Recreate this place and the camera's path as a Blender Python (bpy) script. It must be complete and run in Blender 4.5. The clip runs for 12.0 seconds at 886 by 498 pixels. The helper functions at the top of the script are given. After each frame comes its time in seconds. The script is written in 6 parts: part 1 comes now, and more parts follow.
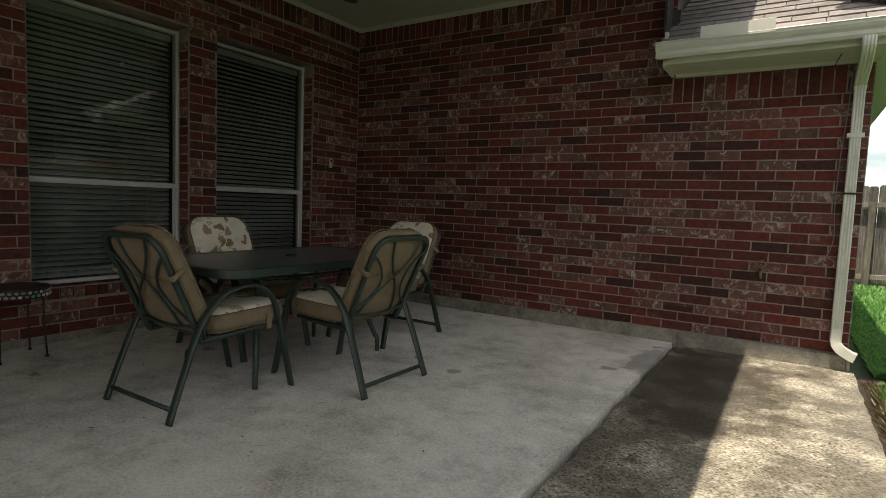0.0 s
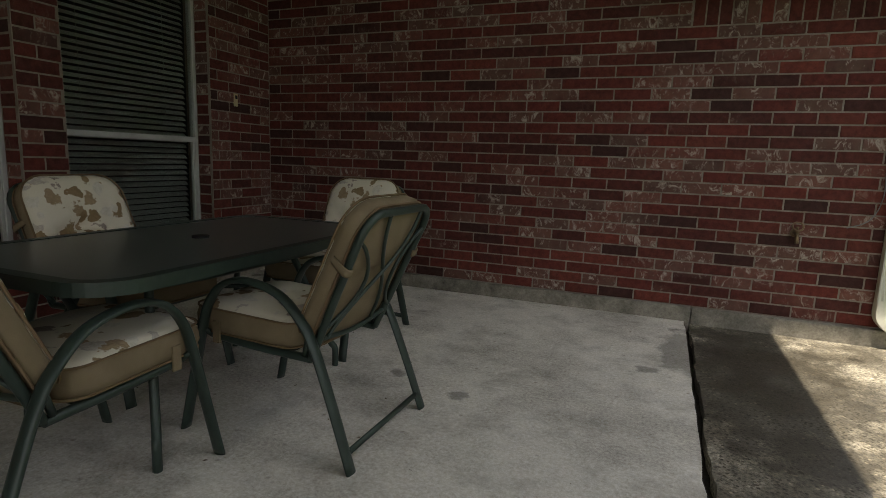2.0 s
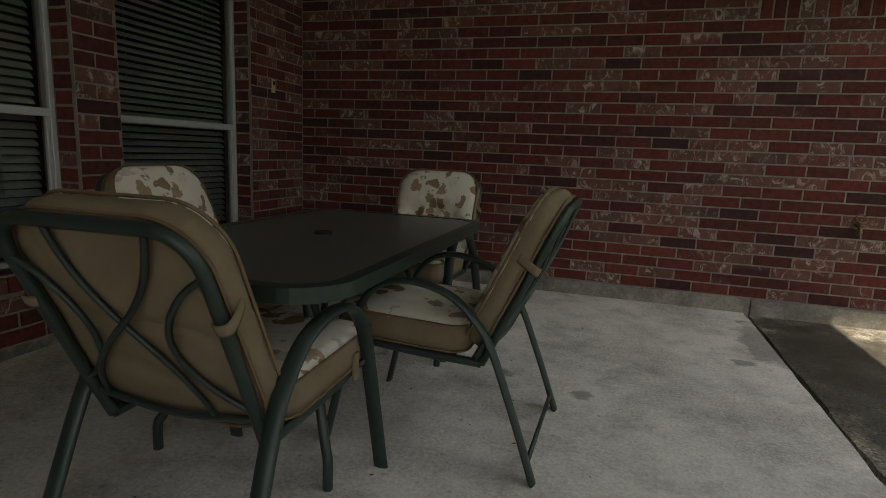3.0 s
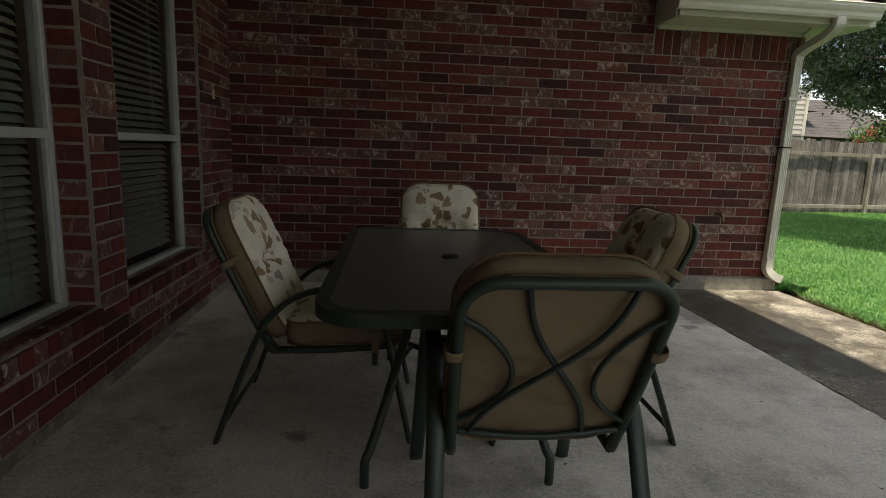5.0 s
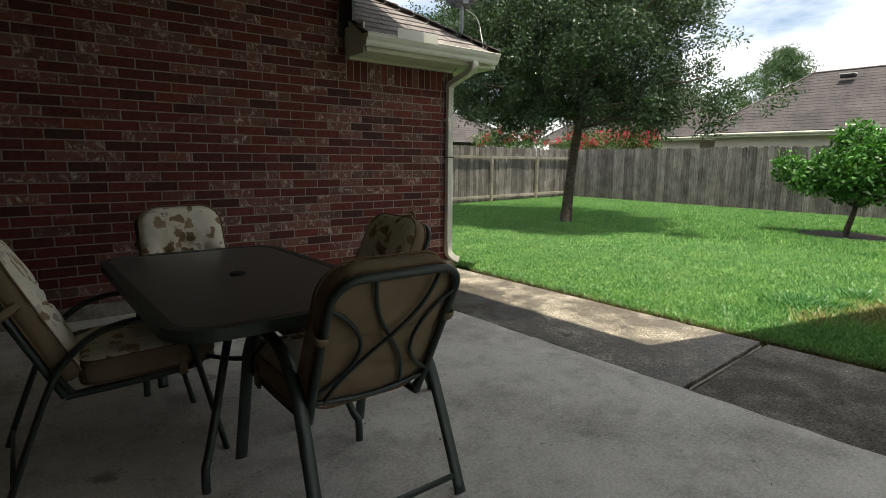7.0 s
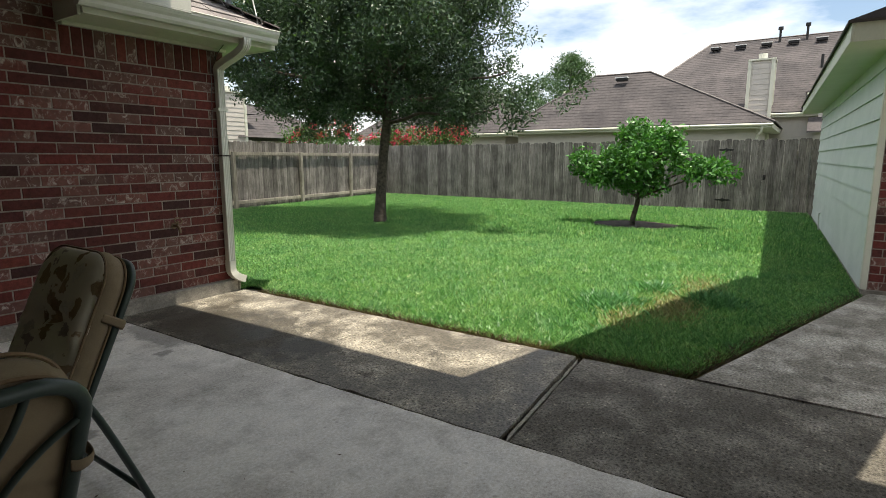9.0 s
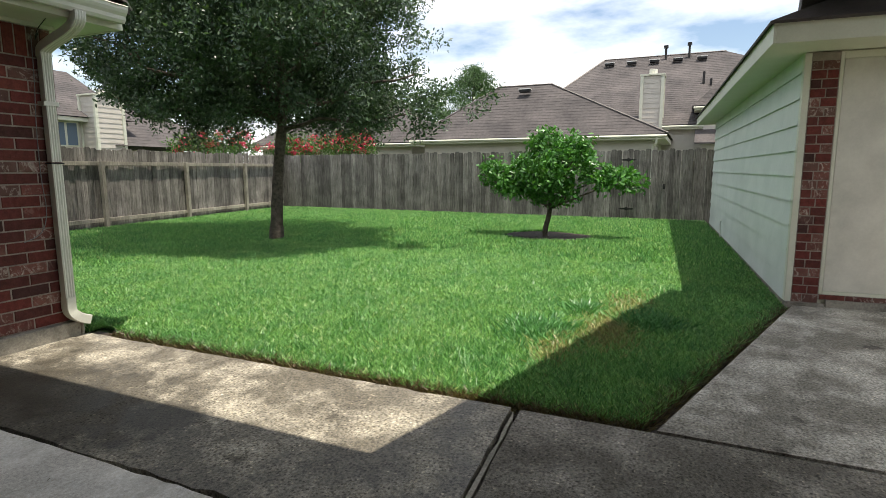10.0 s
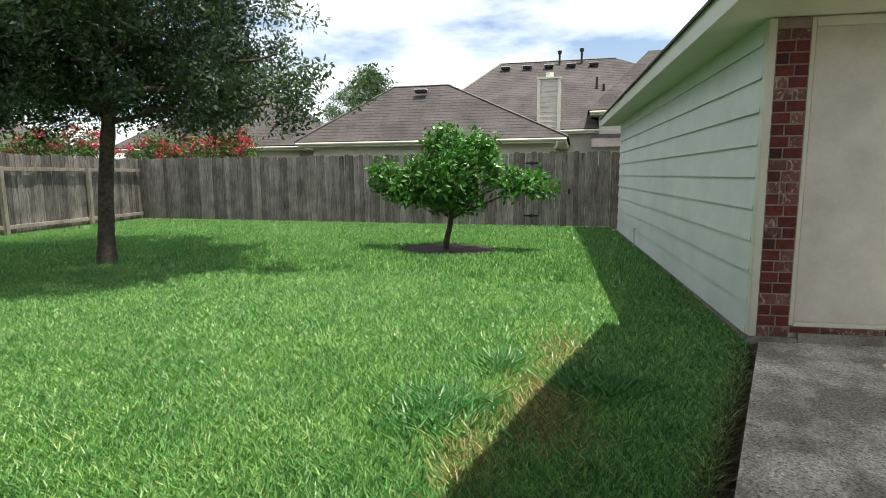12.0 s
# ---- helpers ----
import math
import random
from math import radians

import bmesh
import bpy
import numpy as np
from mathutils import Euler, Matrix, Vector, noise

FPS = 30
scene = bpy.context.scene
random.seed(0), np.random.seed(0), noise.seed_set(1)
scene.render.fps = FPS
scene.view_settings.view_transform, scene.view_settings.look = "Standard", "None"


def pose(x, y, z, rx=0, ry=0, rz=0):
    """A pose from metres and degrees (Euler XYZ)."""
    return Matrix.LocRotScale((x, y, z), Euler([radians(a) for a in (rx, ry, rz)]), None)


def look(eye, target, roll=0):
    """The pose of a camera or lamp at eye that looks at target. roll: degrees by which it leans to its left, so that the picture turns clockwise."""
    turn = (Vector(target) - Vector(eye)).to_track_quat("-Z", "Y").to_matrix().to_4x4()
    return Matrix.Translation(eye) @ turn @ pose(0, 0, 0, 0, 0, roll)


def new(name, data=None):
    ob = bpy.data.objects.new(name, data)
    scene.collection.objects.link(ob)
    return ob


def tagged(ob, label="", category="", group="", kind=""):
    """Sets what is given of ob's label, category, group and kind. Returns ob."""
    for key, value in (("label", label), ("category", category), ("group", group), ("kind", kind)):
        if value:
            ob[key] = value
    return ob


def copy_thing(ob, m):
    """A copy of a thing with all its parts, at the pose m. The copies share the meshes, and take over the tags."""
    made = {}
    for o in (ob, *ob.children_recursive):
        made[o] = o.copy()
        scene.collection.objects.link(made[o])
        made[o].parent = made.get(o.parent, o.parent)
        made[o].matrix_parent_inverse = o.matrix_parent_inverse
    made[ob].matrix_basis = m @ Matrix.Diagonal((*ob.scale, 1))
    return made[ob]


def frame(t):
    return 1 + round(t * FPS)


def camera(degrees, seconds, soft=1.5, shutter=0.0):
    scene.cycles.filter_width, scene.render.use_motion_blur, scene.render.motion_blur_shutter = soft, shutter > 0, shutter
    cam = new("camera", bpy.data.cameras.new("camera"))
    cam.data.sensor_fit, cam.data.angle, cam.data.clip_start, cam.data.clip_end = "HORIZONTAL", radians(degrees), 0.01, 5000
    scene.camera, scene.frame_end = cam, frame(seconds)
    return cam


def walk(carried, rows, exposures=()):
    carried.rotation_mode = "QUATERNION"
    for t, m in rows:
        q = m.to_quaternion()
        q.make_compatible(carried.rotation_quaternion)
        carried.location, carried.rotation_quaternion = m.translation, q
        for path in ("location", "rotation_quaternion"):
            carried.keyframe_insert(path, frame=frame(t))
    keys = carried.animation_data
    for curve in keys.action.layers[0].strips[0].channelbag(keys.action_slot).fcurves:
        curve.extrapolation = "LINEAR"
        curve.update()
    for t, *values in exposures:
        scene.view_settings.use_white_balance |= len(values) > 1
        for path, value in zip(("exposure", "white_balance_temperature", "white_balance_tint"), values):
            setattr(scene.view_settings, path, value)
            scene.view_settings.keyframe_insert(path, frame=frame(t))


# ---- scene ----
cam = camera(77.6, 12.0, soft=0.55)
PATH = [
    (0, (0.279, 0.093, 1.105), (-0.791, 1.775, 0.944), 2.2),
    (0.5, (0.08, 0.274, 1.111), (-0.849, 2.034, 0.918), 2.0),
    (1, (-0.112, 0.613, 1.087), (-0.994, 2.395, 0.873), 2.0),
    (1.5, (-0.391, 0.797, 1.062), (-1.227, 2.597, 0.811), 2.0),
    (2, (-0.762, 0.882, 1.085), (-1.484, 2.72, 0.765), 2.0),
    (2.5, (-1.191, 0.907, 1.065), (-1.841, 2.768, 0.726), 2.1),
    (3, (-1.502, 0.741, 1.058), (-2.079, 2.624, 0.712), 2.4),
    (3.2, (-1.642, 0.659, 1.06), (-2.132, 2.566, 0.713), 2.3),
    (4.8, (-2.726, 0.348, 1.167), (-2.626, 2.314, 0.811), 2.2),
    (5, (-2.861, 0.384, 1.178), (-2.677, 2.342, 0.818), 2.2),
    (5.5, (-3.112, 0.431, 1.225), (-2.699, 2.358, 0.886), 1.9),
    (6, (-3.281, 0.273, 1.242), (-2.588, 2.12, 0.915), 1.4),
    (6.5, (-3.365, 0.105, 1.242), (-2.36, 1.806, 0.93), 0.8),
    (7, (-3.435, 0.086, 1.256), (-2.21, 1.635, 0.94), 0.5),
    (7.2, (-3.434, 0.101, 1.256), (-2.147, 1.599, 0.94), 0.5),
    (8.8, (-2.759, 0.402, 1.276), (-1.178, 1.579, 0.941), 0.1),
    (9, (-2.645, 0.474, 1.279), (-1.0, 1.563, 0.952), 0.0),
    (9.5, (-2.295, 0.651, 1.262), (-0.536, 1.551, 0.954), -0.1),
    (10, (-1.971, 0.857, 1.251), (-0.162, 1.659, 0.963), -0.1),
    (10.5, (-1.641, 1.007, 1.247), (0.213, 1.702, 0.967), -0.2),
    (11, (-1.225, 1.072, 1.219), (0.665, 1.666, 0.946), -0.2),
    (11.5, (-0.814, 1.166, 1.204), (1.096, 1.692, 0.934), -0.2),
    (12, (-0.419, 1.227, 1.207), (1.507, 1.696, 0.94), -0.3),
]
walk(cam, [(t, look(eye, target, roll)) for t, eye, target, roll in PATH], [(0.0, 0.97, 7500, 10), (2.0, 1.0, 7500, 10), (3.2, 0.92, 7450, 10), (5.0, 0.92, 7350, 10), (7.0, 0.90, 7150, 10), (9.0, 0.92, 6950, 10), (12.0, 0.88, 6900, 10)])

# ---- world, sun, exposure ----
SUN_DIR = Vector((-0.05, -0.20, 1.0)).normalized()
world = bpy.data.worlds.new("sky")
scene.world = world
world.use_nodes = True
wn, wl = world.node_tree.nodes, world.node_tree.links
wn.clear()
w_out, w_bg = wn.new("ShaderNodeOutputWorld"), wn.new("ShaderNodeBackground")
w_sky, w_tc, w_map = wn.new("ShaderNodeTexSky"), wn.new("ShaderNodeTexCoord"), wn.new("ShaderNodeMapping")
w_noise, w_ramp, w_mix = wn.new("ShaderNodeTexNoise"), wn.new("ShaderNodeValToRGB"), wn.new("ShaderNodeMix")
w_sky.sky_type, w_sky.sun_disc = "NISHITA", False
w_sky.sun_elevation = math.asin(SUN_DIR.z)
w_sky.sun_rotation = math.atan2(SUN_DIR.x, SUN_DIR.y)
w_sky.dust_density, w_sky.ozone_density = 1.2, 1.5
w_map.inputs["Scale"].default_value = (1.0, 1.0, 3.2)
w_noise.inputs["Scale"].default_value, w_noise.inputs["Detail"].default_value = 2.3, 7
w_noise.inputs["Roughness"].default_value = 0.55
w_ramp.color_ramp.elements[0].position, w_ramp.color_ramp.elements[1].position = 0.38, 0.63
w_mix.data_type = "RGBA"
w_mix.inputs[7].default_value = (10.5, 10.8, 11.4, 1)
wl.new(w_tc.outputs["Generated"], w_map.inputs["Vector"])
wl.new(w_map.outputs["Vector"], w_noise.inputs["Vector"])
wl.new(w_noise.outputs["Fac"], w_ramp.inputs["Fac"])
wl.new(w_ramp.outputs["Color"], w_mix.inputs[0])
wl.new(w_sky.outputs["Color"], w_mix.inputs[6])
wl.new(w_mix.outputs[2], w_bg.inputs["Color"])
w_bg.inputs["Strength"].default_value = 0.10
wl.new(w_bg.outputs["Background"], w_out.inputs["Surface"])

sun = new("sun", bpy.data.lights.new("sun", "SUN"))
sun.data.energy, sun.data.angle, sun.data.color = 4.0, radians(0.53), (1.0, 0.95, 0.87)
sun.rotation_euler = SUN_DIR.to_track_quat("Z", "Y").to_euler()


# ---- materials ----
def ramp_node(nt, stops):
    r = nt.nodes.new("ShaderNodeValToRGB")
    while len(r.color_ramp.elements) < len(stops):
        r.color_ramp.elements.new(0.5)
    for e, (p, c) in zip(r.color_ramp.elements, stops):
        e.position, e.color = p, (*c, 1)
    return r


def noise_node(nt, scale, detail=5, rough=0.6, vec=None, distort=0.0):
    n = nt.nodes.new("ShaderNodeTexNoise")
    n.inputs["Scale"].default_value, n.inputs["Detail"].default_value = scale, detail
    n.inputs["Roughness"].default_value, n.inputs["Distortion"].default_value = rough, distort
    if vec is not None:
        nt.links.new(vec, n.inputs["Vector"])
    return n


def mix_node(nt, fac, a, b, mode="MIX"):
    m = nt.nodes.new("ShaderNodeMix")
    m.data_type, m.blend_type = "RGBA", mode
    for i, v in ((0, fac), (6, a), (7, b)):
        if isinstance(v, (int, float)):
            m.inputs[i].default_value = v
        elif isinstance(v, tuple):
            m.inputs[i].default_value = (*v, 1)
        else:
            nt.links.new(v, m.inputs[i])
    return m.outputs[2]


def math_node(nt, op, a, b=0.0):
    m = nt.nodes.new("ShaderNodeMath")
    m.operation = op
    for i, v in ((0, a), (1, b)):
        if isinstance(v, (int, float)):
            m.inputs[i].default_value = v
        else:
            nt.links.new(v, m.inputs[i])
    return m.outputs[0]


def material(name, rough=0.8, metal=0.0, spec=0.5):
    m = bpy.data.materials.new(name)
    m.use_nodes = True
    nt = m.node_tree
    b = nt.nodes["Principled BSDF"]
    b.inputs["Roughness"].default_value, b.inputs["Metallic"].default_value = rough, metal
    b.inputs["Specular IOR Level"].default_value = spec
    g = nt.nodes.new("ShaderNodeNewGeometry")
    return m, nt, b, g.outputs["Position"]


def add_bump(nt, b, height, strength=0.3, dist=0.01):
    n = nt.nodes.new("ShaderNodeBump")
    n.inputs["Strength"].default_value, n.inputs["Distance"].default_value = strength, dist
    nt.links.new(height, n.inputs["Height"])
    nt.links.new(n.outputs["Normal"], b.inputs["Normal"])


def piece_random(nt):
    """A value for each piece, whether it is an object of its own or an island of a joined mesh."""
    o, g = nt.nodes.new("ShaderNodeObjectInfo"), nt.nodes.new("ShaderNodeNewGeometry")
    return math_node(nt, "FRACT", math_node(nt, "ADD", o.outputs["Random"], g.outputs["Random Per Island"]))


def speckled(name, c1, c2, scale=6.0, fine=90.0, rough=0.8, bump=0.25, metal=0.0, spec=0.5, fine_amount=0.35, per_piece=0.0, dist=0.004):
    """Two tones in patches with fine grain."""
    m, nt, b, pos = material(name, rough, metal, spec)
    big, small = noise_node(nt, scale, 4, 0.6, pos), noise_node(nt, fine, 4, 0.7, pos)
    r = ramp_node(nt, ((0.32, c1), (0.68, c2)))
    nt.links.new(big.outputs["Fac"], r.inputs["Fac"])
    col = mix_node(nt, fine_amount, r.outputs["Color"], small.outputs["Fac"], "OVERLAY")
    if per_piece:
        p = math_node(nt, "ADD", math_node(nt, "MULTIPLY", piece_random(nt), per_piece), 1 - per_piece / 2)
        col = mix_node(nt, 1.0, col, p, "MULTIPLY")
    nt.links.new(col, b.inputs["Base Color"])
    add_bump(nt, b, small.outputs["Fac"], bump, dist)
    return m


def brick_material(name, tones, haze):
    m, nt, b, pos = material(name, 0.85, 0, 0.3)
    rnd = piece_random(nt)
    base = ramp_node(nt, tones)
    nt.links.new(rnd, base.inputs["Fac"])
    grain, blot = noise_node(nt, 140, 4, 0.7, pos), noise_node(nt, 22, 5, 0.65, pos)
    col = mix_node(nt, 0.45, base.outputs["Color"], grain.outputs["Fac"], "OVERLAY")
    dark = ramp_node(nt, ((0.35, (0.55, 0.5, 0.5)), (0.6, (1.0, 1.0, 1.0))))
    nt.links.new(blot.outputs["Fac"], dark.inputs["Fac"])
    col = mix_node(nt, 0.75, col, dark.outputs["Color"], "MULTIPLY")
    # whitewash on some bricks, gathered in loose clusters
    band = nt.nodes.new("ShaderNodeMapping")
    band.inputs["Scale"].default_value = (0.6, 0.6, 2.0)
    nt.links.new(pos, band.inputs["Vector"])
    cluster = noise_node(nt, 1.15, 3, 0.5, band.outputs["Vector"])
    pick = math_node(nt, "ADD", math_node(nt, "MULTIPLY", math_node(nt, "FRACT", math_node(nt, "MULTIPLY", rnd, 7.31)), 0.75), math_node(nt, "MULTIPLY", cluster.outputs["Fac"], 0.75))
    gate = ramp_node(nt, ((0.82, (0.02, 0.02, 0.02)), (0.93, (1, 1, 1))))
    nt.links.new(pick, gate.inputs["Fac"])
    cloud = noise_node(nt, 9, 4, 0.6, pos)
    film = math_node(nt, "MULTIPLY", math_node(nt, "MULTIPLY", gate.outputs["Color"], cloud.outputs["Fac"]), 0.55)
    col = mix_node(nt, film, col, (0.235, 0.165, 0.135))
    mp = nt.nodes.new("ShaderNodeMapping")
    mp.inputs["Scale"].default_value = (1.0, 1.0, 0.7)
    own = nt.nodes.new("ShaderNodeVectorMath")
    own.operation = "ADD"
    nt.links.new(pos, own.inputs[0])
    nt.links.new(math_node(nt, "MULTIPLY", rnd, 37.0), own.inputs[1])
    nt.links.new(own.outputs[0], mp.inputs["Vector"])
    streak = noise_node(nt, 17, 6, 0.72, mp.outputs["Vector"], 1.1)
    sm = ramp_node(nt, ((0.53, (0, 0, 0)), (0.65, (1, 1, 1))))
    nt.links.new(streak.outputs["Fac"], sm.inputs["Fac"])
    amount = math_node(nt, "MULTIPLY", math_node(nt, "MULTIPLY", gate.outputs["Color"], sm.outputs["Color"]), haze)
    col = mix_node(nt, amount, col, (0.46, 0.40, 0.35))
    nt.links.new(col, b.inputs["Base Color"])
    add_bump(nt, b, math_node(nt, "ADD", grain.outputs["Fac"], blot.outputs["Fac"]), 0.55, 0.006)
    return m


RED_TONES = ((0.0, (0.050, 0.020, 0.018)), (0.25, (0.105, 0.024, 0.019)), (0.5, (0.150, 0.031, 0.024)), (0.75, (0.085, 0.023, 0.019)), (1.0, (0.180, 0.042, 0.030)))
BRICK = brick_material("red_brick", RED_TONES, 0.8)
MORTAR = speckled("mortar", (0.18, 0.15, 0.125), (0.275, 0.235, 0.20), 9, 160, 0.95, 0.5)


def concrete_material(name, light, dark, stain, stain_at, stain_scale=1.4, wet=0.0, grit=0.35, stones=0.0, damp_shade=None, damp_shade_mix=0.78):
    m, nt, b, pos = material(name, 0.9, 0, 0.35)
    big, mid, fine = noise_node(nt, stain_scale, 6, 0.62, pos), noise_node(nt, 7, 6, 0.65, pos), noise_node(nt, 62, 5, 0.85, pos)
    r = ramp_node(nt, ((0.3, dark), (0.7, light)))
    nt.links.new(mid.outputs["Fac"], r.inputs["Fac"])
    s = ramp_node(nt, ((stain_at, (1, 1, 1)), (stain_at + 0.16, (0, 0, 0))))
    nt.links.new(big.outputs["Fac"], s.inputs["Fac"])
    col = mix_node(nt, math_node(nt, "MULTIPLY", s.outputs["Color"], 0.85), r.outputs["Color"], stain)
    fr = ramp_node(nt, ((0.30, (0.0, 0.0, 0.0)), (0.70, (1, 1, 1))))
    nt.links.new(fine.outputs["Fac"], fr.inputs["Fac"])
    col = mix_node(nt, grit, col, fr.outputs["Color"], "OVERLAY")
    blotch = noise_node(nt, 2.6, 8, 0.75, pos)
    br = ramp_node(nt, ((0.34, (0.62, 0.61, 0.59)), (0.50, (1, 1, 1)), (0.72, (1.16, 1.15, 1.13))))
    nt.links.new(blotch.outputs["Fac"], br.inputs["Fac"])
    col = mix_node(nt, 0.9 if not stones else 0.6, col, br.outputs["Color"], "MULTIPLY")
    # irregular dark drips and footmarks
    warp = noise_node(nt, 11, 4, 0.6, pos)
    vm = nt.nodes.new("ShaderNodeVectorMath")
    vm.operation = "MULTIPLY_ADD"
    nt.links.new(warp.outputs["Color"], vm.inputs[0])
    vm.inputs[1].default_value = (0.16, 0.16, 0.0)
    nt.links.new(pos, vm.inputs[2])
    vs = nt.nodes.new("ShaderNodeTexVoronoi")
    vs.inputs["Scale"].default_value = 2.3
    nt.links.new(vm.outputs[0], vs.inputs["Vector"])
    vsr = ramp_node(nt, ((0.08, (0.36, 0.35, 0.34)), (0.14, (1, 1, 1))))
    nt.links.new(vs.outputs["Distance"], vsr.inputs["Fac"])
    col = mix_node(nt, 0.75, col, vsr.outputs["Color"], "MULTIPLY")
    # small dark spots and pits
    v = nt.nodes.new("ShaderNodeTexVoronoi")
    v.inputs["Scale"].default_value = 9.0
    nt.links.new(pos, v.inputs["Vector"])
    vr = ramp_node(nt, ((0.05, (0.62, 0.6, 0.58)), (0.11, (1, 1, 1))))
    nt.links.new(v.outputs["Distance"], vr.inputs["Fac"])
    col = mix_node(nt, 0.8, col, vr.outputs["Color"], "MULTIPLY")
    if damp_shade:
        # a black patch of damp and painted-in shade, ragged edge, about (x, y), of half-sizes (a, c)
        x, y, a, c = damp_shade
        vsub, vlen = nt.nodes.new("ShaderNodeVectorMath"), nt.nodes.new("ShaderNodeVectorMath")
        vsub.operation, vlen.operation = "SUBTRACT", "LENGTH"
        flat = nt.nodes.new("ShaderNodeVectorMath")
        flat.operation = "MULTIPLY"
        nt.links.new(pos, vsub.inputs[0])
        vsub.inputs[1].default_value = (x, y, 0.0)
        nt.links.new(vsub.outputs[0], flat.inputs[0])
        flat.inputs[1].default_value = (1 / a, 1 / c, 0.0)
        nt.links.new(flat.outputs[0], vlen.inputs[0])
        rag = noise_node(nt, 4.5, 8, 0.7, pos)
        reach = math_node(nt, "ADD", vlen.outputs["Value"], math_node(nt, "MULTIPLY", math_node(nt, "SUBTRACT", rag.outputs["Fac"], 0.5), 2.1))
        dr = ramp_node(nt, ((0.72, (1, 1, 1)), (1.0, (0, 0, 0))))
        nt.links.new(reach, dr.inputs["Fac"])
        col = mix_node(nt, math_node(nt, "MULTIPLY", dr.outputs["Color"], damp_shade_mix), col, (0.042, 0.037, 0.028))
    if stones:
        # pale and dark grains of the aggregate laid bare
        sv = nt.nodes.new("ShaderNodeTexVoronoi")
        sv.inputs["Scale"].default_value = 58.0
        nt.links.new(pos, sv.inputs["Vector"])
        core = ramp_node(nt, ((0.28, (1, 1, 1)), (0.45, (0, 0, 0))))
        nt.links.new(sv.outputs["Distance"], core.inputs["Fac"])
        tone = ramp_node(nt, ((0.0, (0.25, 0.24, 0.22)), (0.55, (0.62, 0.60, 0.55)), (0.8, (1.35, 1.3, 1.2)), (1.0, (3.0, 2.9, 2.7))))
        nt.links.new(sv.outputs["Color"], tone.inputs["Fac"])
        grains = mix_node(nt, 1.0, col, tone.outputs["Color"], "MULTIPLY")
        col = mix_node(nt, math_node(nt, "MULTIPLY", core.outputs["Color"], stones), col, grains)
    nt.links.new(col, b.inputs["Base Color"])
    if wet:
        rr = ramp_node(nt, ((0.0, (0.9, 0.9, 0.9)), (1.0, (wet, wet, wet))))
        nt.links.new(s.outputs["Color"], rr.inputs["Fac"])
        nt.links.new(rr.outputs["Color"], b.inputs["Roughness"])
    add_bump(nt, b, math_node(nt, "ADD", fine.outputs["Fac"], mid.outputs["Fac"]), 0.35, 0.004)
    return m


PATIO_CONCRETE = concrete_material("patio_concrete", (0.71, 0.68, 0.615), (0.60, 0.575, 0.52), (0.46, 0.435, 0.385), 0.37, grit=0.5, damp_shade=(-0.56, 4.35, 0.16, 0.50), damp_shade_mix=0.5)
# the strip's black patch is damp, and also deepens its shaded side in colour
STRIP_CONCRETE = concrete_material("weathered_concrete", (0.35, 0.325, 0.265), (0.19, 0.172, 0.135), (0.11, 0.098, 0.075), 0.45, 2.6, 0.5, grit=0.95, stones=1.0, damp_shade=(-0.17, 4.15, 0.50, 1.25))
SLAB_CONCRETE = concrete_material("darkened_concrete", (0.27, 0.248, 0.21), (0.13, 0.118, 0.097), (0.085, 0.077, 0.06), 0.44, 2.2, grit=0.95, stones=0.9)
WALK_CONCRETE = concrete_material("walkway_concrete", (0.50, 0.47, 0.41), (0.35, 0.33, 0.28), (0.15, 0.137, 0.11), 0.45, 1.7, grit=0.9, stones=0.7)
PLINTH_CONCRETE = concrete_material("plinth_concrete", (0.31, 0.285, 0.24), (0.20, 0.185, 0.155), (0.11, 0.10, 0.082), 0.36, 3.0)
SOIL = speckled("soil", (0.014, 0.010, 0.007), (0.035, 0.024, 0.016), 14, 120, 0.95, 0.8)
CREAM_TRIM = speckled("cream_painted_trim", (0.52, 0.53, 0.43), (0.58, 0.58, 0.48), 3, 60, 0.55, 0.08, fine_amount=0.12)
FAR_SIDING = speckled("tan_painted_siding", (0.43, 0.40, 0.35), (0.50, 0.465, 0.41), 2.2, 45, 0.6, 0.12, fine_amount=0.14)
CREAM_SIDING = speckled("cream_painted_siding", (0.50, 0.545, 0.51), (0.585, 0.62, 0.585), 2.2, 45, 0.6, 0.12, fine_amount=0.14, per_piece=0.06)
GUTTER_PAINT = speckled("cream_gutter_paint", (0.52, 0.52, 0.45), (0.62, 0.61, 0.535), 5, 80, 0.4, 0.05, fine_amount=0.12)
CEILING_PAINT = speckled("ceiling_paint", (0.42, 0.43, 0.35), (0.47, 0.47, 0.39), 2, 60, 0.7, 0.08, fine_amount=0.1)
DOOR_PAINT = speckled("cream_door_paint", (0.44, 0.425, 0.37), (0.57, 0.55, 0.48), 3.2, 50, 0.5, 0.06, fine_amount=0.1)
WINDOW_FRAME = speckled("grey_aluminium_frame", (0.42, 0.43, 0.42), (0.50, 0.51, 0.50), 8, 100, 0.45, 0.05, metal=0.2, fine_amount=0.1)
BLIND_SLAT = speckled("blind_slat", (0.30, 0.33, 0.30), (0.36, 0.39, 0.36), 5, 60, 0.55, 0.03, fine_amount=0.08)
PAINTED_DARK_ROOM = speckled("painted_dark_room", (0.03, 0.03, 0.03), (0.05, 0.05, 0.05), 2, 30, 0.9, 0.0)
SHINGLE = speckled("grey_brown_shingle", (0.125, 0.113, 0.107), (0.215, 0.195, 0.182), 5, 220, 0.95, 0.5, fine_amount=0.6, per_piece=0.45)
